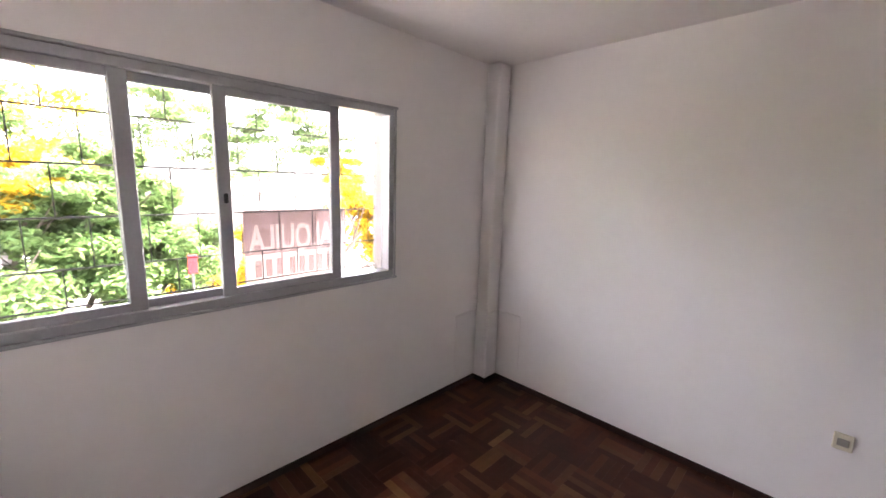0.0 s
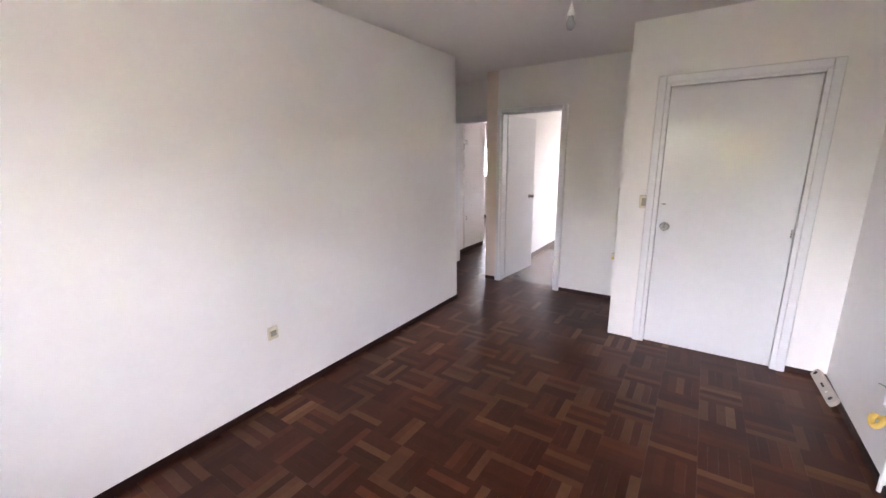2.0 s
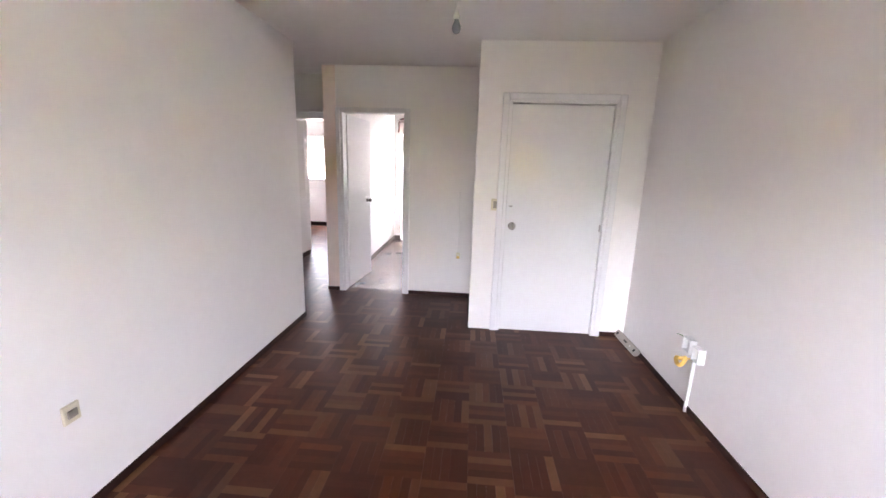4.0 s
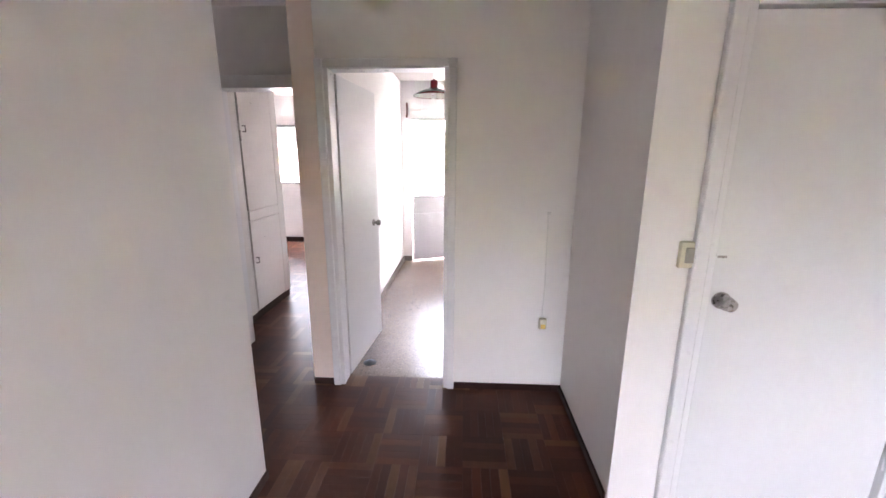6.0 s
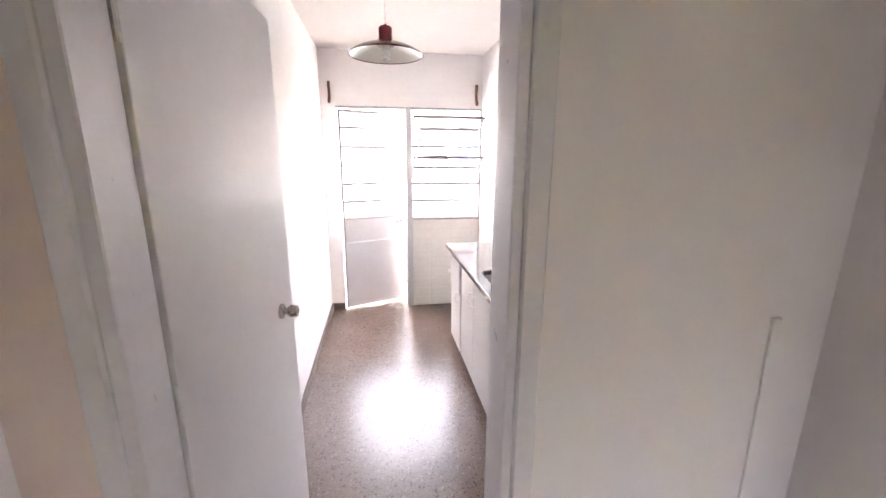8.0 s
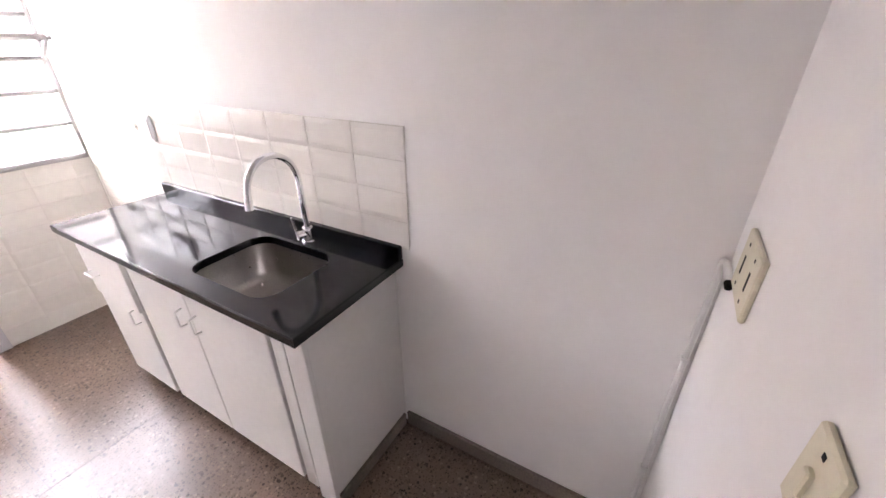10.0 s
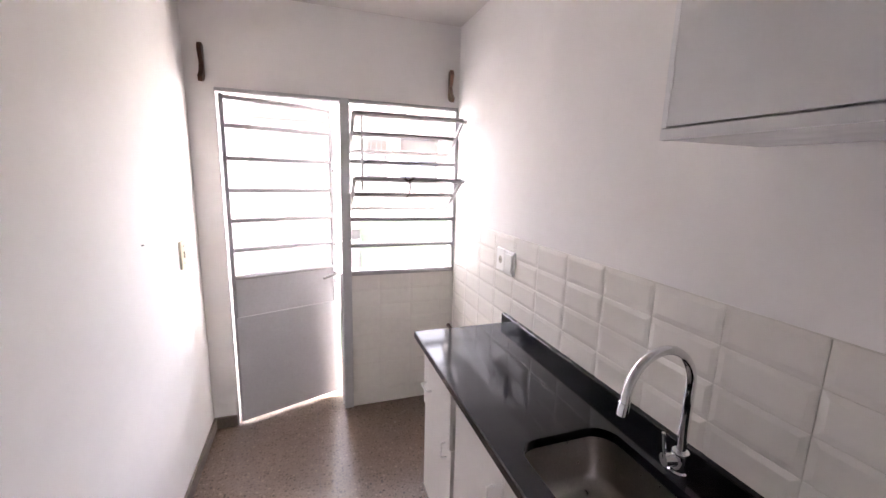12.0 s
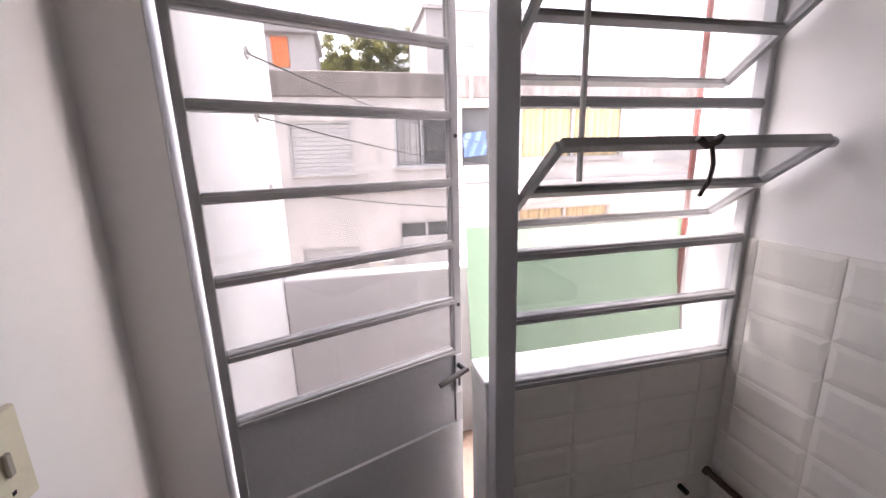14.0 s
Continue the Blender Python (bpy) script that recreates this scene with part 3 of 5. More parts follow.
def plate(name, x0, x1, z0, z1, wall_at, axis, side, material, label, category, rocker=None, holes=(), thick=0.012, well=None):
    """A switch or socket plate on a wall face; axis is the wall's normal, u runs along the wall."""
    p = thing(name, ((x0 + x1) / 2, wall_at, z0) if axis == "y" else (wall_at, (x0 + x1) / 2, z0), label, category)

    def slab(a, b, lo, hi, d0, d1, bev):
        ds = sorted((wall_at + d0 * side, wall_at + d1 * side))
        return B(*((a, b, *ds) if axis == "y" else (*ds, a, b)), lo, hi, bev=bev)

    part("plate", slab(x0, x1, z0, z1, 0.0003, thick, 0.003), material, p)
    if rocker:
        part("rocker", slab(*rocker[:4], thick - 0.001, thick + 0.006, 0.002), rocker[4], p)
    if well:
        a, z, r = well
        ends = [(a, wall_at + d * side, z) if axis == "y" else (wall_at + d * side, a, z) for d in (thick - 0.004, thick + 0.0004)]
        part("socket_well", cyl(bmesh.new(), *ends, r, n=24), GREYPLATE, p, "round grey socket face")
    for a, b, lo, hi in holes:
        part("socket_hole", slab(a, b, lo, hi, thick - 0.002, thick + 0.0008, 0.0), HOLE, p)
    return p


plate("light_switch", 0.304, 0.372, 1.124, 1.226, 3.174, "y", -1, IVORY, "ivory plastic light switch beside the front door", "switch", (0.322, 0.354, 1.145, 1.205, GREYPLATE), thick=0.022)
plate("wall_socket", 0.957, 1.027, 0.43, 0.512, -1.463, "x", 1, IVORY, "ivory plastic wall socket low on the long wall", "socket", (0.972, 1.012, 0.453, 0.488, GREYPLATE), [(0.982, 0.987, 0.464, 0.476), (0.997, 1.002, 0.464, 0.476)])
plate("hall_switch", 4.40, 4.44, 0.97, 1.03, -2.365, "x", 1, IVORY, "small ivory switch in the hall", "switch")


def bell_box():
    b = thing("wall_outlet_box", (0.004, 4.063, 0.45), "small ivory socket with a cord running up the wall", "socket")
    body = part("body", B(-0.020, 0.026, 4.028, 4.0625, 0.455, 0.525, bev=0.006, seg=2), IVORY, b)
    part("plug_face", B(-0.012, 0.018, 4.024, 4.0285, 0.462, 0.490, bev=0.001), YELLOW, body, "yellowed socket face")
    part("cord", tube(bmesh.new(), [(0.000, 4.058, 0.52), (0.004, 4.059, 0.75), (0.0, 4.059, 1.0), (-0.003, 4.059, 1.20)], 0.0028, 6), WHITEP, b, "thin white cord")
    part("cord_hook", B(-0.010, 0.012, 4.050, 4.0625, 1.195, 1.212, bev=0.003), WHITEP, b)


bell_box()


def east_wall_boxes():
    b = thing("cable_boxes", (1.58, 2.1, 0.35), "two open white cable boxes with a conduit to the floor", "junction box")
    for y0, y1, z0, z1 in ((2.075, 2.160, 0.385, 0.475), (1.975, 2.045, 0.368, 0.462)):
        bm = bmesh.new()
        box(bm, 1.538, 1.5815, y0, y0 + 0.006, z0, z1)
        box(bm, 1.538, 1.5815, y1 - 0.006, y1, z0, z1)
        box(bm, 1.538, 1.5815, y0 + 0.006, y1 - 0.006, z0, z0 + 0.006)
        box(bm, 1.538, 1.5815, y0 + 0.006, y1 - 0.006, z1 - 0.006, z1)
        box(bm, 1.572, 1.5815, y0 + 0.006, y1 - 0.006, z0 + 0.006, z1 - 0.006)
        part("box_shell", bm, WHITEP, b, smooth=None)
    part("conduit", cyl(bmesh.new(), (1.567, 2.055, 0.0), (1.567, 2.055, 0.385), 0.012, n=14), WHITEP, b, "white plastic conduit")
    part("wire", tube(bmesh.new(), [(1.56, 2.15, 0.455), (1.535, 2.175, 0.472), (1.525, 2.20, 0.470), (1.528, 2.215, 0.462)], 0.0025, 6), GREENW, b, "loose green wire end")
    ring = thing("yellow_ring", (1.53, 2.13, 0.28), "loose yellow plastic cable ring at the wall", "cable")
    bm = bmesh.new()
    pts = [(1.529 + 0.022 * math.cos(a), 2.130 - 0.034 * math.sin(a), 0.318 + 0.028 * math.cos(a) * 0.6 + 0.012 * math.sin(2 * a)) for a in [2 * math.pi * k / 24 for k in range(25)]]
    tube(bm, pts, 0.013, 8)
    tube(bm, [(1.550, 2.125, 0.328), (1.567, 2.12, 0.333), (1.5815, 2.115, 0.34)], 0.006, 8)
    part("coil", bm, YELLOW, ring)


east_wall_boxes()


def power_strip():
    p = thing("power_strip", (1.535, 2.98, 0), "aged beige plastic power strip leaning on the skirting", "power strip")
    bm = bmesh.new()
    n = 14
    outline = []
    for k in range(n + 1):
        a = math.pi * k / n
        outline.append((0.19 + 0.034 * math.sin(a), 0.034 * math.cos(a)))
    for k in range(n + 1):
        a = math.pi * k / n
        outline.append((-0.19 - 0.034 * math.sin(a), -0.034 * math.cos(a)))
    outline = [(u, v * (0.82 + 0.18 * min(1, abs(u) / 0.14) ** 2)) for u, v in outline]
    low = [bm.verts.new((u, v, 0)) for u, v in outline]
    top = [bm.verts.new((u * 0.985, v * 0.88, 0.022)) for u, v in outline]
    for k in range(len(low)):
        j = (k + 1) % len(low)
        bm.faces.new((low[k], low[j], top[j], top[k]))
    bm.faces.new(top)
    bm.faces.new(list(reversed(low)))
    m = pose(1.538, 2.965, 0.036, 0, 0, 92) @ pose(0, 0, 0, -48, 0, 0)
    bm.transform(m)
    body = part("body", bm, STRIPP, p)
    for u in (-0.17, 0.0, 0.17):
        s = bmesh.new()
        if u:
            cyl(s, (u, 0, 0.015), (u, 0, 0.0235), 0.014, n=18)
        else:
            box(s, -0.028, 0.028, -0.006, 0.006, 0.015, 0.0235)
        s.transform(m)
        part("socket_hole", s, HOLE, body)
    s = cyl(bmesh.new(), (-0.09, 0, 0.02), (-0.09, 0, 0.024), 0.008, n=14)
    s.transform(m)
    part("indicator", s, WHITEP, body)


power_strip()


def bare_bulb():
    b = thing("ceiling_bulb", (0.005, 2.06, H), "bare glass bulb hanging on a short cord", "ceiling lamp")
    part("ceiling_rose", lathe(bmesh.new(), (0.005, 2.06, H), [(0, -0.016), (0.02, -0.016), (0.034, -0.004), (0.036, 0)], 24), WHITEP, b)
    part("cord", cyl(bmesh.new(), (0.005, 2.06, 2.33), (0.005, 2.06, H - 0.015), 0.0025, n=8), WHITEP, b)
    part("holder", lathe(bmesh.new(), (0.005, 2.06, 0), [(0, 2.345), (0.008, 2.34), (0.014, 2.315), (0.02, 2.30), (0.02, 2.288), (0, 2.288)], 20), WHITEP, b)
    part("bulb", lathe(bmesh.new(), (0.005, 2.06, 0), [(0.012, 2.288), (0.014, 2.278), (0.023, 2.256), (0.025, 2.243), (0.020, 2.226), (0.010, 2.218), (0, 2.217)], 24), BULB, b, "clear glass bulb")


bare_bulb()

# ---- kitchen door and hall ----


def kitchen_door():
    d = thing("door_kitchen", (-0.97, 4.063, 0), "white flush door standing open into the kitchen", "door", kind="structure")
    casing(-1.387, -0.567, 2.075, 4.063, 0.03, 0.048, d)
    bm = bmesh.new()
    box(bm, -1.345, -1.312, 4.045, 4.165, 0, 2.05, bev=0.003)
    box(bm, -0.637, -0.605, 4.045, 4.165, 0, 2.05, bev=0.003)
    box(bm, -1.312, -0.637, 4.045, 4.165, 2.022, 2.05, bev=0.003)
    part("door_frame", bm, TRIM, d)
    casing(-1.387, -0.563, 2.075, 4.167, 0.004, 0.042, d, 1)
    m = Matrix.Translation((-1.304, 4.172, 0)) @ pose(0, 0, 0, 0, 0, 84.5)
    bm = B(0.0, 0.735, -0.001, 0.035, 0.008, 2.018, bev=0.002)
    bm.transform(m)
    leaf = part("leaf", bm, DOORK, d)
    for side, name in ((-1, "knob"), (1, "knob")):
        k = knob(bmesh.new(), (0.605, -0.001 if side < 0 else 0.035, 1.015), (0, side, 0), 0.024, 0.06)
        k.transform(m)
        part(name, k, NICKEL, leaf, "round steel knob")
    for z in (0.25, 1.0, 1.75):
        part("hinge", cyl(bmesh.new(), (-1.310, 4.176, z), (-1.310, 4.176, z + 0.09), 0.007, n=10), TRIM, d)


kitchen_door()


bm = lathe(bmesh.new(), (-1.215, 4.356, -0.002), [(0, 0.014), (0.014, 0.014), (0.022, 0.008), (0.045, 0.004), (0.05, 0), (0, 0)], 20)
solid("door_stop", bm, BLACK, "flat dark rubber door stop on the terrazzo floor", "door stop")


def hall_doors():
    d = thing("door_bedroom_opening", (-1.95, 4.5, 0), "white painted wooden door casing of the bedroom", "door frame", kind="structure")
    for a, b, lo, hi in ((-2.362, -2.285, 0, 2.075), (-1.615, -1.532, 0, 2.075), (-2.285, -1.615, 1.99, 2.075)):
        part("casing", B(a, b, 4.472, 4.4995, lo, hi, bev=0.005), TRIM, d)
    bm = bmesh.new()
    box(bm, -2.30, -2.27, 4.49, 4.65, 0, 2.03, bev=0.003)
    box(bm, -1.63, -1.60, 4.49, 4.65, 0, 2.03, bev=0.003)
    box(bm, -2.27, -1.63, 4.49, 4.65, 1.99, 2.03, bev=0.003)
    part("door_frame", bm, TRIM, d)
    b = thing("door_bathroom", (-2.40, 3.78, 0), "white bathroom door, leaf narrowed to show a gap, with a metal lock edge", "door", kind="structure")
    for a, e, lo, hi in ((3.355, 3.425, 0, 2.04), (4.145, 4.212, 0, 2.04), (3.425, 4.145, 1.975, 2.04)):
        part("casing", B(-2.3645, -2.335, a, e, lo, hi, bev=0.005), TRIM, b)
    bm = bmesh.new()
    box(bm, -2.51, -2.355, 3.42, 3.445, 0, 2.0, bev=0.002)
    box(bm, -2.51, -2.355, 4.125, 4.15, 0, 2.0, bev=0.002)
    box(bm, -2.51, -2.355, 3.445, 4.125, 1.975, 2.0, bev=0.002)
    part("door_frame", bm, TRIM, b)
    m = Matrix.Translation((-2.372, 3.448, 0)) @ pose(0, 0, 0, 0, 0, 90 + 1)
    # Leaf cut narrow and set nearly shut, so the gap fits the camera's view.
    bm = B(0, 0.652, 0.0, 0.035, 0.01, 1.97, bev=0.002)
    bm.transform(m)
    leaf = part("leaf", bm, DOORK, b)
    k = knob(bmesh.new(), (0.595, 0.0, 1.0), (0, -1, 0), 0.020, 0.05)
    k.transform(m)
    part("knob", k, NICKEL, leaf)
    bm = B(0.632, 0.6525, -0.0015, 0.03, 0.93, 1.08)
    bm.transform(m)
    part("lock_plate", bm, NICKEL, leaf, "steel lock plate on the door edge")


hall_doors()


def closet():
    c = thing("wardrobe", (-2.75, 5.22, 0), "built-in white painted wardrobe with dark metal handles", "wardrobe")
    part("body", B(-3.05, -2.478, 4.645, 5.80, 0.075, HK - 0.003), CAB, c, smooth=None)
    part("plinth", B(-3.04, -2.475, 4.645, 5.80, 0.0, 0.075), SKIRT, c, "dark wooden plinth")
    part("side_panel", B(-2.478, -2.462, 4.645, 5.07, 0.078, HK - 0.004, bev=0.002), CAB, c)
    part("stile", B(-2.478, -2.460, 5.68, 5.80, 0.078, HK - 0.004, bev=0.002), CAB, c)
    part("rail", B(-2.478, -2.461, 5.11, 5.68, 0.952, 1.038, bev=0.002), CAB, c)
    for z0, z1, hz in ((1.045, 2.46, 1.765), (0.09, 0.945, 0.578)):
        leaf = part("door", B(-2.478, -2.460, 5.105, 5.675, z0, z1, bev=0.003), CAB, c)
        h = bmesh.new()
        box(h, -2.460, -2.430, 5.135, 5.147, hz - 0.03, hz - 0.02)
        box(h, -2.460, -2.430, 5.135, 5.147, hz + 0.02, hz + 0.03)
        box(h, -2.436, -2.428, 5.135, 5.147, hz - 0.03, hz + 0.03, bev=0.002)
        part("handle", h, NICKEL, leaf, "small dark metal pull handle")
        part("knob_hole", cyl(bmesh.new(), (-2.4605, 5.33, (z0 + z1) / 2 + 0.25), (-2.4595, 5.33, (z0 + z1) / 2 + 0.25), 0.005, n=10), HOLE, leaf)
    part("catch", B(-2.46, -2.452, 5.085, 5.103, 1.66, 1.75, bev=0.002), NICKEL, c, "dark metal catch")


closet()


def bedroom_window():
    # The unseen western part is added width for more light in the hall.
    w = thing("window_bedroom", (-3.07, 8.65, 1.047), "grey metal bedroom window, roller shutter part lowered", "window", kind="structure")
    bm = bmesh.new()
    box(bm, -4.10, -2.45, 8.655, 8.72, 1.047, 1.087, bev=0.003)
    box(bm, -4.10, -2.45, 8.655, 8.72, 2.025, 2.065, bev=0.003)
    box(bm, -4.10, -4.055, 8.655, 8.72, 1.087, 2.025, bev=0.003)
    box(bm, -2.495, -2.45, 8.655, 8.72, 1.087, 2.025, bev=0.003)
    box(bm, -3.295, -3.255, 8.66, 8.71, 1.087, 2.025, bev=0.003)
    part("window_frame", bm, ALU, w)
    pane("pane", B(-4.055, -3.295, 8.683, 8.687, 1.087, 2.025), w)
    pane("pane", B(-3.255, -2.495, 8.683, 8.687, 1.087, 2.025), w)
    for k in range(6):
        part("slat", B(-4.06, -2.49, 8.742, 8.754, 2.03 - 0.046 * (k + 1), 2.03 - 0.046 * k - 0.004, bev=0.003), SHUTTER, w, "white shutter slat")


bedroom_window()

# ---- kitchen ----


def rounded(cx, cy, hx, hy, r, n=8):
    """Corner points of a rounded rectangle, counter-clockwise."""
    pts = []
    for sx, sy, a0 in ((1, 1, 0), (-1, 1, 90), (-1, -1, 180), (1, -1, 270)):
        for k in range(n + 1):
            a = radians(a0 + 90 * k / n)
            pts.append((cx + sx * (hx - r) + r * math.cos(a), cy + sy * (hy - r) + r * math.sin(a)))
    return pts


SINK = (-0.102, 5.510, 0.158, 0.205)


def worktop():
    x0, x1, y0, y1, z0, z1 = -0.332, 0.164, 5.097, 6.585, 0.829, 0.859
    inner = rounded(*SINK, 0.07)
    cx, cy = SINK[:2]
    outer = []
    for x, y in inner:
        dx, dy = x - cx, y - cy
        k = min(((x1 if dx > 0 else x0) - cx) / dx if abs(dx) > 1e-6 else 1e9, ((y1 if dy > 0 else y0) - cy) / dy if abs(dy) > 1e-6 else 1e9)
        outer.append([cx + dx * k, cy + dy * k])
    for px, py in ((x0, y0), (x0, y1), (x1, y0), (x1, y1)):
        near = min(outer, key=lambda p: (p[0] - px) ** 2 + (p[1] - py) ** 2)
        near[0], near[1] = px, py
    bm = bmesh.new()
    e = 0.004
    rings = []
    for loop, z, inset in ((inner, z0, 0), (inner, z1, 0), (outer, z1, e), (outer, z1 - e, 0), (outer, z0, 0)):
        ring = []
        for x, y in loop:
            if inset:
                x, y = min(max(x, x0 + e), x1 - e), min(max(y, y0 + e), y1 - e)
            ring.append(bm.verts.new((x, y, z)))
        rings.append(ring)
    n = len(inner)
    for a, b in zip(rings, rings[1:] + rings[:1]):
        for k in range(n):
            bm.faces.new((a[k], a[(k + 1) % n], b[(k + 1) % n], b[k]))
    bmesh.ops.recalc_face_normals(bm, faces=bm.faces)
    t = thing("worktop", (-0.08, 5.84, 0.829), "polished black granite worktop with a raised back edge", "worktop")
    part("slab", bm, GRANITE, t, smooth=30)
    part("upstand", B(0.138, 0.1640, 5.097, 6.585, 0.8595, 0.912, bev=0.003), GRANITE, t, "black granite upstand")


worktop()


def sink():
    s = thing("sink", (SINK[0], SINK[1], 0.67), "undermounted brushed steel sink bowl in the worktop", "sink")
    bm = bmesh.new()
    rings = []
    for grow, z, r in ((0.012, 0.8285, 0.08), (0.001, 0.8285, 0.072), (0.0, 0.80, 0.07), (-0.006, 0.705, 0.065), (-0.016, 0.686, 0.06), (-0.035, 0.678, 0.05), (-0.12, 0.674, 0.03)):
        rings.append([bm.verts.new((x, y, z)) for x, y in rounded(SINK[0], SINK[1], SINK[2] + grow, SINK[3] + grow, r)])
    n = len(rings[0])
    for a, b in zip(rings, rings[1:]):
        for k in range(n):
            bm.faces.new((a[k], a[(k + 1) % n], b[(k + 1) % n], b[k]))
    bm.faces.new(rings[-1])
    bmesh.ops.recalc_face_normals(bm, faces=bm.faces)
    bmesh.ops.reverse_faces(bm, faces=bm.faces)
    part("bowl", bm, STEEL, s, smooth=60)
    part("drain", lathe(bmesh.new(), (SINK[0] + 0.04, SINK[1] + 0.02, 0), [(0, 0.677), (0.02, 0.677), (0.03, 0.680), (0.042, 0.679), (0.044, 0.676)], 24), CHROME, s, "round chrome drain")


sink()


def faucet():
    f = thing("kitchen_tap", (0.105, 5.497, 0.859), "tall chrome gooseneck mixer tap behind the sink", "tap")
    y = 5.497
    part("base", lathe(bmesh.new(), (0.105, y, 0.859), [(0.028, 0), (0.028, 0.006), (0.024, 0.01), (0.022, 0.05), (0.020, 0.058), (0, 0.058)], 28), CHROME, f)
    pts = [(0.105, y, 0.91), (0.105, y, 1.0), (0.105, y, 1.09)]
    for k in range(1, 19):
        a = math.pi * k / 18 * 1.02
        pts.append((0.001 + 0.104 * math.cos(a), y, 1.10 + 0.112 * math.sin(a)))
    pts.append((-0.108, y, 1.072))
    part("spout", tube(bmesh.new(), pts, 0.0115, 16), CHROME, f)
    part("aerator", cyl(bmesh.new(), (-0.105, y, 1.092), (-0.1085, y, 1.062), 0.0135, n=18), CHROME, f)
    lever = bmesh.new()
    cyl(lever, (0.105, y, 0.892), (0.062, y + 0.012, 0.892), 0.017, n=18)
    tube(lever, [(0.066, y + 0.012, 0.895), (0.060, y + 0.014, 0.93), (0.054, y + 0.016, 0.97)], 0.005, 8)
    part("lever", lever, CHROME, f)


faucet()


def pull(x, y, z, length=0.07, upright=True):
    """A D-shaped wire handle standing out towards -x."""
    pts = []
    for k in range(13):
        a = math.pi * k / 12
        u = -math.cos(a) * length / 2
        out = 0.026 * min(1, 2.6 * math.sin(a))
        pts.append((x - out, y, z + u) if upright else (x - out, y + u, z))
    return tube(bmesh.new(), pts, 0.0042, 8)


def base_cabinet():
    c = thing("sink_cabinet", (-0.06, 5.83, 0), "white painted sink cabinet with hinged doors and wire handles", "cabinet")
    for label, dims in (("near_side", (-0.270, 0.164, 5.133, 5.151, 0.012, 0.828)), ("far_side", (-0.270, 0.164, 6.502, 6.520, 0.05, 0.828)), ("bottom", (-0.270, 0.164, 5.151, 6.502, 0.075, 0.093)),
                        ("back", (0.150, 0.164, 5.151, 6.502, 0.093, 0.828)), ("divider", (-0.270, 0.150, 6.092, 6.108, 0.093, 0.828))):
        part(label, B(*dims), CAB, c, smooth=None)
    part("plinth", B(-0.250, -0.232, 5.152, 6.500, 0.0, 0.075), KSKIRT, c, "grey-brown plinth")
    part("end_skirting", B(-0.270, 0.148, 5.1185, 5.1325, 0, 0.062, bev=0.003), KSKIRT, c, "terrazzo skirting against the cabinet end")
    part("stile", B(-0.288, -0.270, 5.130, 5.212, 0.012, 0.826, bev=0.002), CAB, c)
    part("stile", B(-0.288, -0.270, 5.218, 5.272, 0.06, 0.826, bev=0.002), CAB, c)
    part("rail", B(-0.284, -0.270, 5.272, 6.10, 0.795, 0.826, bev=0.002), CAB, c)
    part("stile", B(-0.288, -0.270, 6.484, 6.522, 0.05, 0.826, bev=0.002), CAB, c)
    for y0, y1, hy in ((5.280, 5.702, 5.663), (5.708, 6.088, 5.752)):
        d = part("door", B(-0.296, -0.276, y0, y1, 0.085, 0.793, bev=0.003), CAB, c)
        part("handle", pull(-0.296, hy, 0.665), WHITEP, d, "white wire handle")
    d = part("drawer_front", B(-0.308, -0.288, 6.118, 6.480, 0.545, 0.800, bev=0.003), CAB, c, "white drawer front, slightly pulled out")
    part("handle", pull(-0.308, 6.40, 0.664, 0.08, False), WHITEP, d, "white wire handle")
    d = part("door", B(-0.300, -0.280, 6.118, 6.480, 0.085, 0.541, bev=0.003), CAB, c)
    part("handle", pull(-0.300, 6.165, 0.515), WHITEP, d, "white wire handle")
    part("drawer_box", B(-0.288, 0.10, 6.130, 6.470, 0.60, 0.78), CAB, c, smooth=None)


base_cabinet()


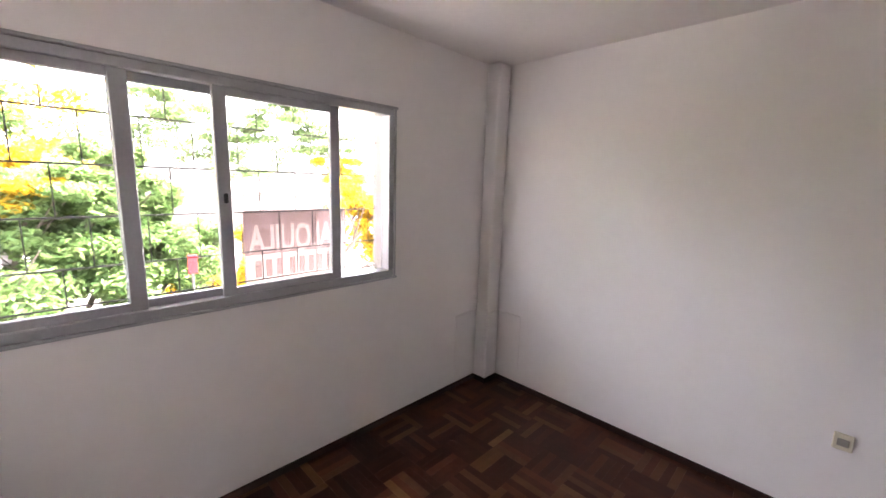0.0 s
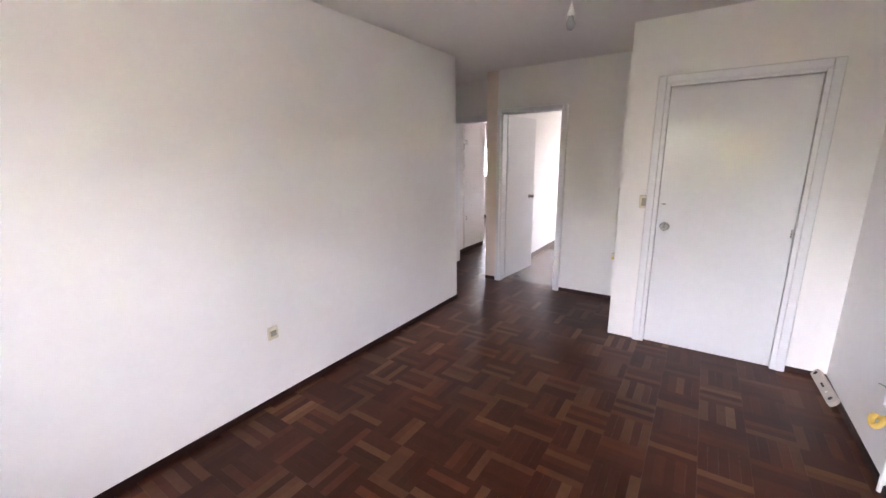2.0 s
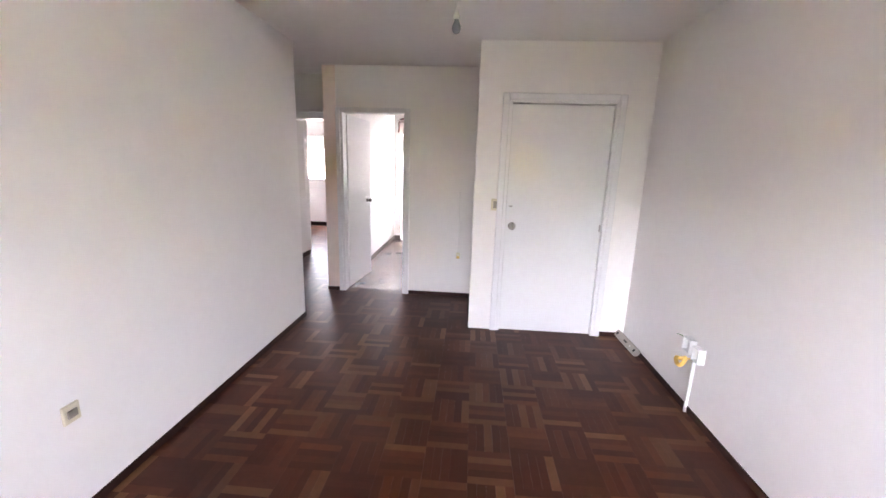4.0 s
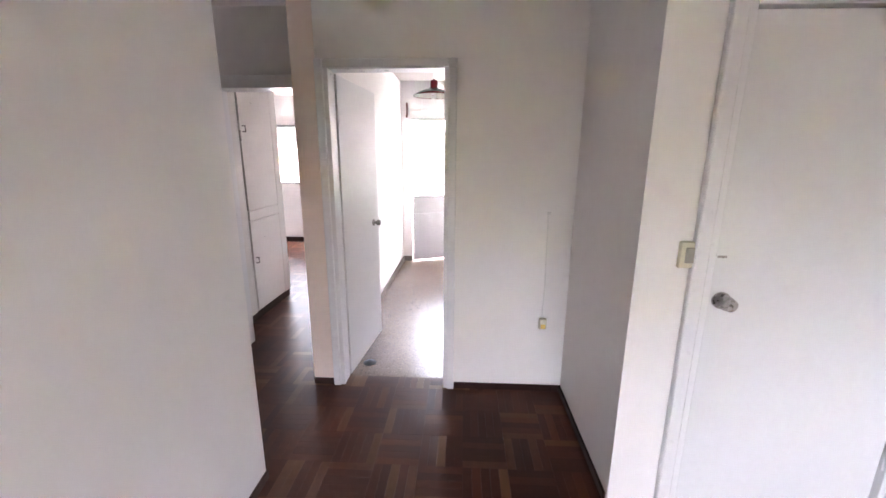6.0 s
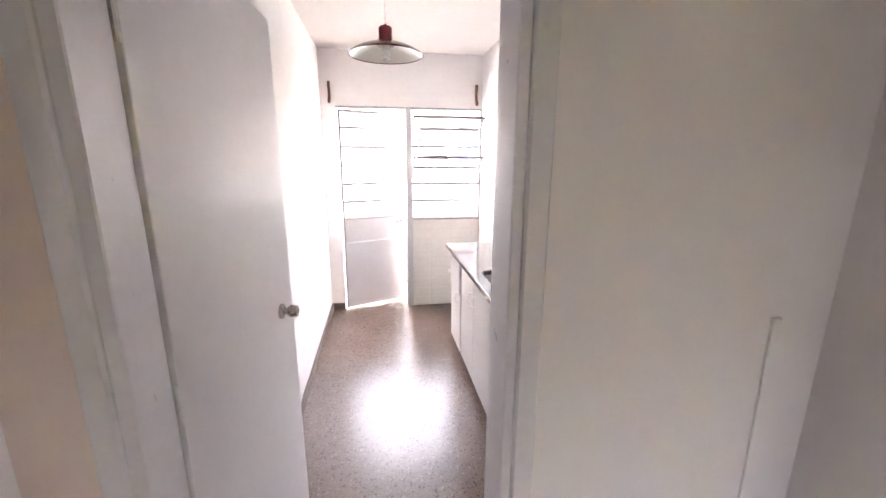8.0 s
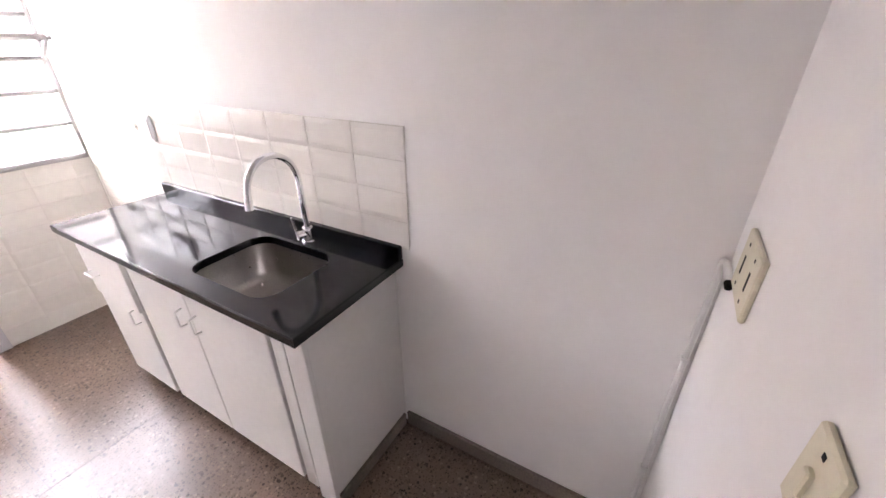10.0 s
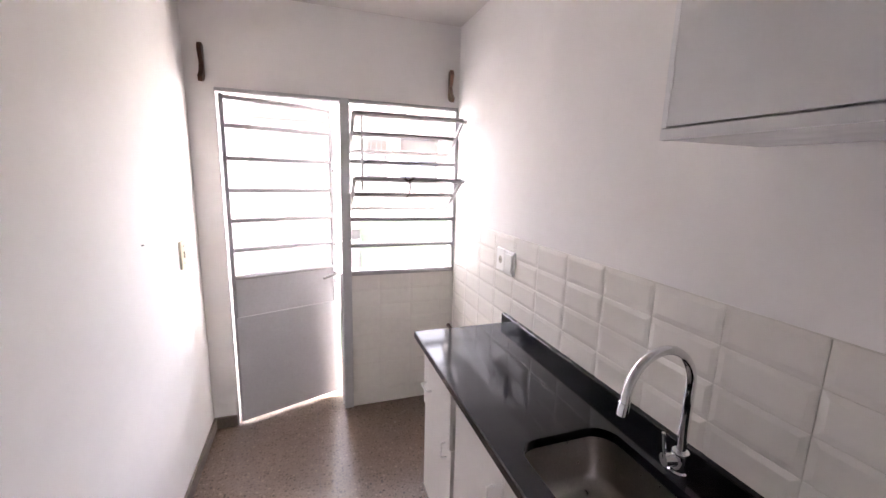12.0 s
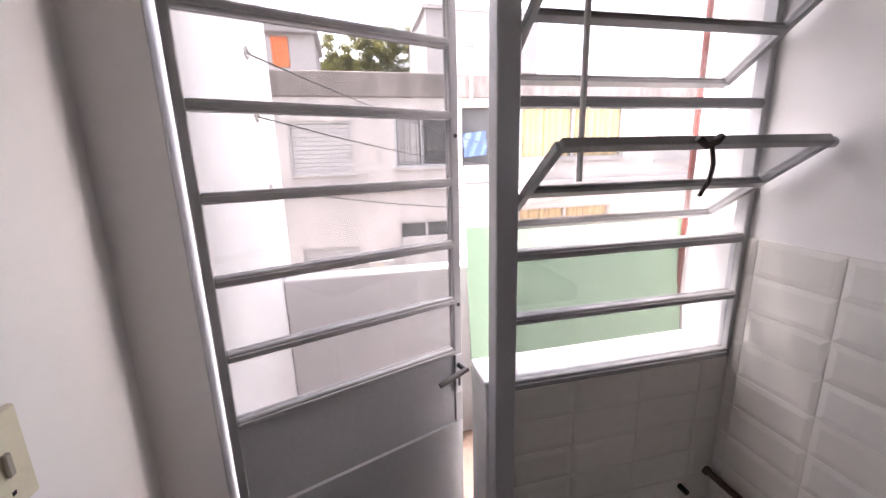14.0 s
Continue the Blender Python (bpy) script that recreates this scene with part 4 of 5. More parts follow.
def wall_cabinet():
    c = thing("wall_cabinet", (0.01, 4.83, 1.69), "white enamelled wall cabinet with two lift-up doors", "cabinet")
    for name, dims in (("bottom", (-0.118, 0.1655, 4.1675, 5.465, 1.69, 1.708)), ("top", (-0.118, 0.1655, 4.1675, 5.465, 2.167, 2.185)), ("side", (-0.118, 0.1655, 5.447, 5.465, 1.708, 2.167)),
                       ("side", (-0.118, 0.1655, 4.1675, 4.205, 1.708, 2.167)), ("back", (0.150, 0.1655, 4.205, 5.447, 1.708, 2.167))):
        part(name, B(*dims), UCAB, c, smooth=None)
    bm = bmesh.new()
    box(bm, -0.134, -0.118, 4.1675, 5.465, 1.688, 1.710, bev=0.002)
    box(bm, -0.134, -0.118, 4.1675, 5.465, 2.158, 2.187, bev=0.002)
    box(bm, -0.134, -0.118, 5.450, 5.465, 1.710, 2.158, bev=0.002)
    box(bm, -0.134, -0.118, 4.1675, 4.206, 1.710, 2.158, bev=0.002)
    box(bm, -0.134, -0.118, 4.797, 4.834, 1.710, 2.158, bev=0.002)
    part("face_frame", bm, UCAB, c)
    for y0, y1, hy, hole in ((4.836, 5.448, 4.875, 5.162), (4.208, 4.795, 4.765, 4.50)):
        d = part("door", B(-0.137, -0.119, y0 - 0.0008, y1 + 0.0008, 1.7128, 2.1572, bev=0.0015), UCAB, c)
        part("handle", pull(-0.137, hy, 1.882, 0.075), WHITEP, d, "white D-shaped handle")
        part("screw_hole", cyl(bmesh.new(), (-0.1376, hole, 1.940), (-0.136, hole, 1.940), 0.006, n=12), HOLE, d, "small dark empty screw hole")
        hinge_y = 5.449 if y0 > 4.5 else 4.207
        for z in (1.80, 2.08):
            part("hinge", B(-0.1385, -0.134, hinge_y - 0.004, hinge_y + 0.004, z - 0.02, z + 0.02, bev=0.001), UCAB, d)


wall_cabinet()


def pendant():
    x, y = -0.820, 5.700
    p = thing("pendant_lamp", (x, y, HK), "dark red enamel pendant lamp with a white inside", "pendant lamp")
    part("ceiling_rose", lathe(bmesh.new(), (x, y, HK), [(0, -0.018), (0.02, -0.018), (0.032, -0.005), (0.034, 0)], 20), WHITEP, p)
    part("cord", cyl(bmesh.new(), (x, y, 2.262), (x, y, HK - 0.016), 0.0028, n=8), WHITEP, p)
    part("cap", lathe(bmesh.new(), (x, y, 0), [(0, 2.268), (0.006, 2.266), (0.010, 2.256), (0.031, 2.252), (0.036, 2.246), (0.037, 2.192), (0.044, 2.182), (0.03, 2.178)], 28), REDENAMEL, p)
    prof = [(0.040, 2.184), (0.06, 2.176), (0.10, 2.163), (0.145, 2.147), (0.18, 2.130), (0.2, 2.115)]
    part("shade", lathe(bmesh.new(), (x, y, 0), prof + [(0.2045, 2.1105), (0.2035, 2.109)], 64), REDENAMEL, p)
    part("shade_lining", lathe(bmesh.new(), (x, y, 0), [(0.03, 2.178)] + [(r - 0.001, z - 0.0025) for r, z in prof], 64), ENAMEL, p, "white enamel inside of the shade")
    part("socket_cup", lathe(bmesh.new(), (x, y, 0), [(0.048, 2.178), (0.050, 2.160), (0.046, 2.156), (0.026, 2.160), (0.024, 2.170)], 28), IRON, p, "dark ring round the bulb holder")
    part("socket", lathe(bmesh.new(), (x, y, 0), [(0.021, 2.175), (0.021, 2.138), (0.016, 2.132), (0, 2.132)], 20), WHITEP, p)
    turns = [(x + 0.019 * math.cos(a), y + 0.019 * math.sin(a), 2.134 - 0.0098 * a / math.pi) for a in [k * math.pi / 7 for k in range(36)]]
    part("bulb", tube(bmesh.new(), turns, 0.0062, 8), WHITEP, p, "white spiral tube bulb")


pendant()

plate("south_socket", -0.108, 0.046, 1.108, 1.228, 4.186, "y", 1, IVORY, "ivory double plate with two slots by the kitchen corner", "socket", None,
      [(x - 0.0045, x + 0.0045, 1.150, 1.186) for x in (-0.066, 0.004)] + [(x - 0.003, x + 0.003, z, z + 0.006) for x in (-0.066, 0.004) for z in (1.125, 1.206)], thick=0.011)
plate("south_switch", -0.516, -0.450, 1.145, 1.243, 4.186, "y", 1, IVORY, "ivory switch plate beside the kitchen door", "switch", (-0.489, -0.477, 1.178, 1.210, IVORY), [(-0.486, -0.480, 1.226, 1.232), (-0.486, -0.480, 1.156, 1.162)], thick=0.010)
plate("west_switch", 7.03, 7.105, 1.115, 1.255, -1.41, "x", 1, IVORY, "ivory switch plate on the kitchen side wall", "switch", (7.062, 7.073, 1.168, 1.202, GREYPLATE), [(7.064, 7.07, 1.225, 1.231), (7.064, 7.07, 1.14, 1.146)], thick=0.012)
plate("tile_socket", 6.60, 6.690, 1.125, 1.245, 0.157, "x", -1, WHITEP, "white round socket on the tiled wall", "socket", None, [(6.636, 6.641, 1.181, 1.189), (6.649, 6.654, 1.181, 1.189)], well=(6.645, 1.185, 0.02))
plate("tile_switch", 6.505, 6.592, 1.125, 1.245, 0.157, "x", -1, WHITEP, "white switch with a plain rocker on the tiled wall", "switch", (6.515, 6.582, 1.14, 1.23, WHITEP), thick=0.014)

solid("nail", cyl(bmesh.new(), (-1.4099, 6.604, 1.313), (-1.402, 6.604, 1.315), 0.0026, 0.0018, n=8), IRON, "small dark iron nail in the white kitchen wall", "nail")


def corner_conduit():
    c = thing("cable_conduit", (0.12, 4.20, 0), "white conduit up the kitchen corner to the socket", "conduit")
    part("conduit", tube(bmesh.new(), [(0.157, 4.206, 0.07), (0.157, 4.206, 0.6), (0.157, 4.201, 1.06), (0.156, 4.201, 1.087), (0.149, 4.200, 1.102), (0.132, 4.198, 1.107), (0.098, 4.197, 1.101), (0.066, 4.195, 1.092)], 0.0078, 10), WHITEP, c)
    # Solid dark cap painted as the shaded mouth of the conduit.
    part("cable", cyl(bmesh.new(), (0.068, 4.195, 1.0925), (0.052, 4.195, 1.088), 0.0085, 0.007, n=10), HOLE, c, "dark open conduit end")
    for z in (0.35, 0.80):
        part("clip", B(0.147, 0.1655, 4.195, 4.215, z, z + 0.012, bev=0.002), WHITEP, c, "white plastic clip")


corner_conduit()


def rod_bracket(x, z):
    b = thing("curtain_bracket", (x, 7.39, z - 0.1), "brown wooden curtain rod bracket high on the wall", "bracket", group="curtain brackets")
    bm = bmesh.new()
    pts = [(0.0, 0.095), (-0.035, 0.10), (-0.05, 0.07), (-0.035, 0.03), (-0.02, 0.0), (-0.04, -0.045), (-0.075, -0.075), (-0.06, -0.10), (-0.02, -0.085), (0.0, -0.06)]
    for s in (-0.011, 0.011):
        bm.faces.new([bm.verts.new((x + s, 7.397 + u, z + v)) for u, v in pts])
    bm.verts.ensure_lookup_table()
    n = len(pts)
    for k in range(n):
        bm.faces.new((bm.verts[k], bm.verts[(k + 1) % n], bm.verts[n + (k + 1) % n], bm.verts[n + k]))
    bmesh.ops.recalc_face_normals(bm, faces=bm.faces)
    part("bracket_body", bm, WOODB, b)


rod_bracket(-1.32, 2.165)
rod_bracket(0.098, 2.175)


def patio_door():
    d = thing("door_patio", (-0.93, 7.398, 0), "white metal glazed door standing ajar to the patio", "door", kind="structure")
    bm = bmesh.new()
    box(bm, -1.2715, -1.2680, 7.385, 7.425, 0, 2.05, bev=0.001)
    box(bm, -1.2680, -0.606, 7.385, 7.435, 2.032, 2.052, bev=0.002)
    part("door_frame", bm, METALPAINT, d)
    part("post", B(-0.606, -0.549, 7.380, 7.437, 0, 2.052, bev=0.003), METALPAINT, d, "white metal post between door and window")
    m = Matrix.Translation((-1.251, 7.391, 0)) @ pose(0, 0, 0, 0, 0, 20)
    w = 0.661

    def put(bm):
        bm.transform(m)
        return bm

    bm = bmesh.new()
    box(bm, 0, 0.021, 0, 0.03, 0.014, 2.026, bev=0.003)
    box(bm, w - 0.028, w, 0, 0.03, 0.014, 2.026, bev=0.003)
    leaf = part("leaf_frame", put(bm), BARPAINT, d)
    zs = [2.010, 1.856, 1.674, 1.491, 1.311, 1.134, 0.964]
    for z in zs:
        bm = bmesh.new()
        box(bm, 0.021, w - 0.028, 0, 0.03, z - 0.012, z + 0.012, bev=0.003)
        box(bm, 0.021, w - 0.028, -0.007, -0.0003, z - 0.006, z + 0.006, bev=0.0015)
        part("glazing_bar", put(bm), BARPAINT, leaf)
    for hi, lo in zip(zs, zs[1:]):
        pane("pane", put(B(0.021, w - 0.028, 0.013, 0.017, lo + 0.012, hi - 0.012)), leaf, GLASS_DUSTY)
    part("upper_panel", put(B(0.021, w - 0.028, 0.006, 0.024, 0.66, 0.96)), METALPAINT, leaf)
    part("kick_panel", put(B(0.010, w - 0.008, -0.006, 0.0055, 0.020, 0.715, bev=0.0006)), METALPAINT, leaf, "grey-white sheet kick panel")
    part("lock_plate", put(B(w - 0.029, w - 0.004, -0.005, 0.0, 0.82, 0.955, bev=0.001)), METALPAINT, leaf)
    h = bmesh.new()
    cyl(h, (w - 0.016, -0.004, 0.918), (w - 0.016, -0.045, 0.918), 0.009, n=12)
    tube(h, [(w - 0.010, -0.042, 0.919), (w - 0.05, -0.046, 0.914), (w - 0.115, -0.046, 0.900)], 0.0085, 10)
    part("handle", put(h), IRON, leaf, "dark grey lever handle")
    part("keyhole", put(B(w - 0.020, w - 0.012, -0.0058, -0.0045, 0.845, 0.875)), HOLE, leaf)
    for z in (1.62, 1.12):
        part("stud", put(cyl(bmesh.new(), (w - 0.012, -0.002, z), (w - 0.012, 0.0, z), 0.006, n=10)), BLACK, leaf)


patio_door()


def kitchen_window():
    w = thing("window_kitchen", (-0.19, 7.398, 0.945), "white metal window with two tilted vent sashes", "window", kind="structure")
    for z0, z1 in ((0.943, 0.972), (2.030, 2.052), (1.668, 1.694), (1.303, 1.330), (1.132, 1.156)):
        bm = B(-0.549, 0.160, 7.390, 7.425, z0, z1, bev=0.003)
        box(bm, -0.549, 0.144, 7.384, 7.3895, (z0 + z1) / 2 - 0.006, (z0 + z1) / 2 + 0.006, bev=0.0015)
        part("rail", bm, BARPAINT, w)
    part("stile", B(0.145, 0.1655, 7.388, 7.427, 0.972, 2.030, bev=0.003), METALPAINT, w)
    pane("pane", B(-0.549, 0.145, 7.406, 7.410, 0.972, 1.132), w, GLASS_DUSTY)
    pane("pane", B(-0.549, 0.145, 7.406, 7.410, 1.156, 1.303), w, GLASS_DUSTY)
    part("window_sill", B(-0.615, 0.160, 7.44, 7.575, 0.93, 0.952, bev=0.004), PATIOW, w, "white outer sill")
    part("sill_end", B(-0.612, -0.5775, 7.44, 7.57, 0.0, 0.9298, bev=0.004), PATIOW, w, "white plastered end under the sill")
    for zc, tilt in ((1.848, 55), (1.478, 55)):
        m = Matrix.Translation((0, 7.357, zc)) @ pose(0, 0, 0, tilt, 0, 0)
        hgt, x0, x1 = 0.174, -0.541, 0.132
        s = bmesh.new()
        for z in (-hgt, 0, hgt):
            box(s, x0, x1, -0.011, 0.011, z - 0.011, z + 0.011, bev=0.002)
        for x in (x0, x1):
            box(s, x - 0.009, x + 0.009, -0.011, 0.011, -hgt, hgt, bev=0.002)
        s.transform(m)
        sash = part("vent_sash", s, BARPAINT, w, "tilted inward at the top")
        for lo, hi in ((-hgt, 0), (0, hgt)):
            g = B(x0, x1, -0.002, 0.002, lo + 0.011, hi - 0.011)
            g.transform(m)
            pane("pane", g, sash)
        ear = cyl(bmesh.new(), (x1 + 0.006, 0, hgt - 0.008), (x1 + 0.022, 0, hgt - 0.008), 0.013, n=14)
        ear.transform(m)
        part("arm_joint", ear, METALPAINT, sash)
    top = [Matrix.Translation((0, 7.357, z)) @ pose(0, 0, 0, a, 0, 0) @ Vector((-0.495, -0.014, 0.16)) for z, a in ((1.848, 55), (1.478, 55))]
    part("control_rod", tube(bmesh.new(), [top[0] + Vector((0, 0, 0.03)), (top[0] + top[1]) / 2, top[1] - Vector((0, 0, 0.05))], 0.006, 8), WHITEP, w, "white control rod")


kitchen_window()


def strap():
    s = thing("hanging_strap", (-0.215, 7.25, 1.5), "dark brown strap knotted on the vent sash", "strap")
    at = Matrix.Translation((0, 7.357, 1.478)) @ pose(0, 0, 0, 55, 0, 0) @ Vector((-0.215, -0.004, 0.174))
    bm = bmesh.new()
    tube(bm, [at + Vector(p) for p in ((-0.03, -0.015, 0.012), (-0.01, -0.02, -0.004), (0.012, -0.02, 0.004), (0.03, -0.012, 0.014))], 0.008, 8)
    tube(bm, [at + Vector(p) for p in ((0.0, -0.02, 0.0), (0.006, -0.024, -0.04), (0.0, -0.024, -0.075), (-0.018, -0.022, -0.105))], 0.0048, 8)
    part("strap_loop", bm, STRAP, s)


strap()


def water_pipe():
    p = thing("gas_pipe", (0.14, 7.0, 0.53), "brown painted pipe low along the tiled wall", "pipe")
    part("pipe", tube(bmesh.new(), [(0.138, 7.392, 0.533), (0.138, 7.0, 0.530), (0.138, 6.56, 0.528)], 0.011, 10), GASPIPE, p)
    part("flange", cyl(bmesh.new(), (0.138, 7.384, 0.533), (0.138, 7.3975, 0.533), 0.015, n=16), GASPIPE, p)
    s = thing("wall_stub", (0.04, 7.398, 0.5), "small dark capped pipe stub under the window", "pipe stub")
    part("stub", cyl(bmesh.new(), (0.039, 7.36, 0.495), (0.039, 7.391, 0.495), 0.009, n=12), BLACK, s)


water_pipe()

# ---- outside, kitchen side ----
solid("patio", B(-1.30, 3.5, 7.56, 8.62, -0.3, -0.06), PATIO, "worn red-brown patio floor", "patio", kind="structure", smooth=None)
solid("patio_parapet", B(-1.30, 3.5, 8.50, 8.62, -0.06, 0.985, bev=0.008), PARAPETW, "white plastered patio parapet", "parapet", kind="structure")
solid("patio_side_wall", B(1.03, 1.20, 7.56, 8.50, -0.06, 3.2, bev=0.01), PATIOW, "white plastered wall at the end of the patio", "wall", kind="structure")
bm = B(-0.36, 1.0, -0.006, 0.006, 0, 1.262)
bm.transform(pose(0, 8.352, -0.058, -6.0, 0, 0))
solid("green_board", bm, GREENB, "pale green plaster board leaning on the parapet", "board", smooth=None)
bm = B(-0.60, -0.405, -0.005, 0.005, 0, 0.36)
bm.transform(pose(0, 8.44, -0.058, -8, 0, 0))
solid("board_offcut", bm, GREENB, "short green board offcut on the patio floor", "board", smooth=None)


def drain_pipe():
    p = thing("drain_pipe", (0.985, 8.44, -0.06), "thin dark red drain pipe up the patio wall", "pipe")
    part("pipe", cyl(bmesh.new(), (0.992, 8.44, -0.06), (0.992, 8.44, 3.0), 0.017, n=14), PIPEB, p)
    for z in (0.6, 1.6, 2.6):
        part("clamp", cyl(bmesh.new(), (0.992, 8.44, z), (0.992, 8.44, z + 0.03), 0.023, n=14), PIPEB, p)


drain_pipe()


def clothes_line(name, a, b, sag):
    c = thing(name, a, "thin clothes line from a wall hook across the yard", "clothes line", group="clothes lines")
    a, b = Vector(a), Vector(b)
    pts = [a.lerp(b, k / 20) - Vector((0, 0, sag * 4 * (k / 20) * (1 - k / 20))) for k in range(21)]
    part("line", tube(bmesh.new(), pts, 0.0032, 6), BLACK, c)
    bm = bmesh.new()
    tube(bm, [a + Vector((-0.0, 0.0, 0.0)) + 0.022 * Vector((0.3, math.cos(t), math.sin(t))) for t in [k * math.pi / 6 for k in range(12)]], 0.004, 6)
    tube(bm, [a + Vector((-0.002, 0, 0)), a + Vector((0.01, 0, 0)), a + Vector((0.02, 0.0, 0))], 0.005, 6)
    part("hook", bm, NICKEL, c, "iron ring hook")


clothes_line("clothes_line", (-1.298, 8.297, 1.979), (3.2, 14.3, 1.9), 0.25)
clothes_line("clothes_line", (-1.298, 8.337, 1.748), (4.6, 14.3, 2.1), 0.45)
clothes_line("clothes_line", (-1.298, 8.45, 1.44), (5.4, 14.3, 1.6), 0.5)


def far_window(parent, x0, x1, z0, z1, y, kind):
    w = part("window", B(x0 + 0.04, x1 - 0.04, y + 0.10, y + 0.14, z0 + 0.04, z1 - 0.04), SHUTTER if kind == "shutter" else ROOMSHADE, parent, smooth=None)
    fr = bmesh.new()
    for a, b, lo, hi in ((x0, x1, z0, z0 + 0.05), (x0, x1, z1 - 0.05, z1), (x0, x0 + 0.05, z0 + 0.05, z1 - 0.05), (x1 - 0.05, x1, z0 + 0.05, z1 - 0.05)):
        box(fr, a, b, y + 0.03, y + 0.10, lo, hi)
    if kind != "shutter":
        box(fr, (x0 + x1) / 2 - 0.025, (x0 + x1) / 2 + 0.025, y + 0.035, y + 0.095, z0 + 0.05, z1 - 0.05)
    part("window_frame", fr, ALU if kind == "grille" else SHUTTER, w, smooth=None)
    part("window_sill", B(x0 - 0.05, x1 + 0.05, y - 0.06, y + 0.03, z0 - 0.05, z0), PLASTER, w, smooth=None)
    if kind == "shutter":
        n = max(3, int((z1 - z0) / 0.085))
        for k in range(n):
            lo = z0 + 0.05 + (z1 - z0 - 0.1) * k / n
            part("slat", B(x0 + 0.05, x1 - 0.05, y + 0.055, y + 0.075, lo, lo + (z1 - z0 - 0.1) / n - 0.006, bev=0.004), SHUTTER, w)
    # Balcony recess: white front panel, dark backing above painted as its lintel shade.
    if kind == "blind":
        drop = z0 + 0.72 * (z1 - z0)
        part("blind", B(x0 + 0.055, x1 - 0.055, y + 0.04, y + 0.06, z0 + 0.055, drop, bev=0.01), SHUTTER, w, "white panel standing in for a balcony front")
    if kind == "curtain":
        for a, b in ((x0 + 0.07, (x0 + x1) / 2 - 0.05), ((x0 + x1) / 2 + 0.05, x1 - 0.07)):
            cb = bmesh.new()
            n = 40
            lo = [cb.verts.new((a + (b - a) * k / n, y + 0.070 + 0.028 * math.sin(k * 1.15 + 0.6 * math.sin(k * 0.7)), z0 + 0.06)) for k in range(n + 1)]
            hi = [cb.verts.new((v.co.x, v.co.y, z1 - 0.06)) for v in lo]
            for k in range(n):
                cb.faces.new((lo[k], lo[k + 1], hi[k + 1], hi[k]))
            part("curtain", cb, CURTAIN, w, "yellow curtain", smooth=80)
    if kind == "grille":
        for k in range(9):
            x = x0 + 0.06 + (x1 - x0 - 0.12) * k / 8
            part("bar", B(x - 0.007, x + 0.007, y + 0.0, y + 0.016, z0 + 0.02, z1 - 0.02), IRON, w, smooth=None)
        for k in range(4):
            z = z0 + 0.1 + (z1 - z0 - 0.2) * k / 3
            part("bar", B(x0 + 0.04, x1 - 0.04, y + 0.016, y + 0.03, z - 0.007, z + 0.007), IRON, w, smooth=None)
        part("curtain", B(x0 + 0.07, x0 + 0.5, y + 0.088, y + 0.098, z0 + 0.06, z1 - 0.06), SHUTTER, w, smooth=None)


def far_building():
    y = 14.5
    b = thing("apartment_building", (1.0, 15.5, -3.4), "weathered pale pink plaster apartment building across the yard", "building")
    holes = [(-2.02, -0.85, 1.325, 2.30, "shutter"), (-0.045, 1.076, 1.40, 2.47, "grille"), (2.615, 5.118, 1.49, 2.59, "curtain"), (6.0, 7.2, 1.4, 2.4, "shutter"),
             (-1.97, -0.84, -1.1, -0.13, "shutter"), (-0.032, 1.142, -0.9, 0.309, "blind"), (2.6, 4.9, -0.8, 0.45, "curtain"), (6.0, 7.2, -1.0, 0.2, "shutter"), (-4.4, -3.2, 1.4, 2.4, "shutter")]
    bm = bmesh.new()
    box(bm, -6.0, 9.0, y + 0.145, y + 4.0, -3.4, 2.72)
    part("core", bm, ROOMSHADE, b, smooth=None)
    xs = sorted({-6.0, 9.0, 1.14, 2.35, *[h[0] for h in holes], *[h[1] for h in holes]})
    bm = bmesh.new()
    for x0, x1 in zip(xs, xs[1:]):
        cuts = sorted((h[2], h[3]) for h in holes if h[0] <= x0 + 1e-6 and h[1] >= x1 - 1e-6)
        if (x0, x1) == (1.142, 2.35):
            cuts.append((1.36, 2.55))
        z = -3.4
        for lo, hi in cuts:
            box(bm, x0, x1, y, y + 0.145, z, lo)
            z = hi
        box(bm, x0, x1, y, y + 0.145, z, 2.72)
    part("facade", bm, DARKPLASTER, b, smooth=None)
    part("parapet", B(-6.05, 9.05, y - 0.05, y + 0.2, 2.72, 3.17, bev=0.02), PARAPET, b, "grey streaked concrete parapet")
    part("ledge", B(-6.0, 9.0, y - 0.09, y, 0.93, 1.03, bev=0.015), PLASTER, b)
    part("roof", B(-6.0, 9.0, y + 0.2, y + 4.0, 2.72, 2.80), ROOFT, b, smooth=None)
    for x0, x1, z0, z1, kind in holes:
        far_window(b, x0, x1, z0, z1, y, kind)
    part("pilaster", B(1.17, 1.33, y - 0.04, y, -3.4, 2.72), PLASTER, b, smooth=None)
    part("pilaster", B(2.33, 2.5, y - 0.06, y, -3.4, 2.72), PARAPET, b, smooth=None)
    vent = part("vent_pipe", cyl(bmesh.new(), (1.514, y - 0.12, 2.62), (1.514, y - 0.12, 3.66), 0.045, n=14), VENT, b, "grey metal vent pipe")
    part("vent_cap", cyl(bmesh.new(), (1.514, y - 0.12, 3.645), (1.514, y - 0.12, 3.72), 0.075, 0.05, n=14), VENT, vent)
    ac = part("air_conditioner", B(-0.72, -0.20, y - 0.30, y - 0.002, -0.72, -0.42, bev=0.02), SHUTTER, b, "white air conditioner unit")
    part("fan_ring", cyl(bmesh.new(), (-0.50, y - 0.301, -0.57), (-0.50, y - 0.31, -0.57), 0.12, n=24), GREYPLATE, ac)


far_building()


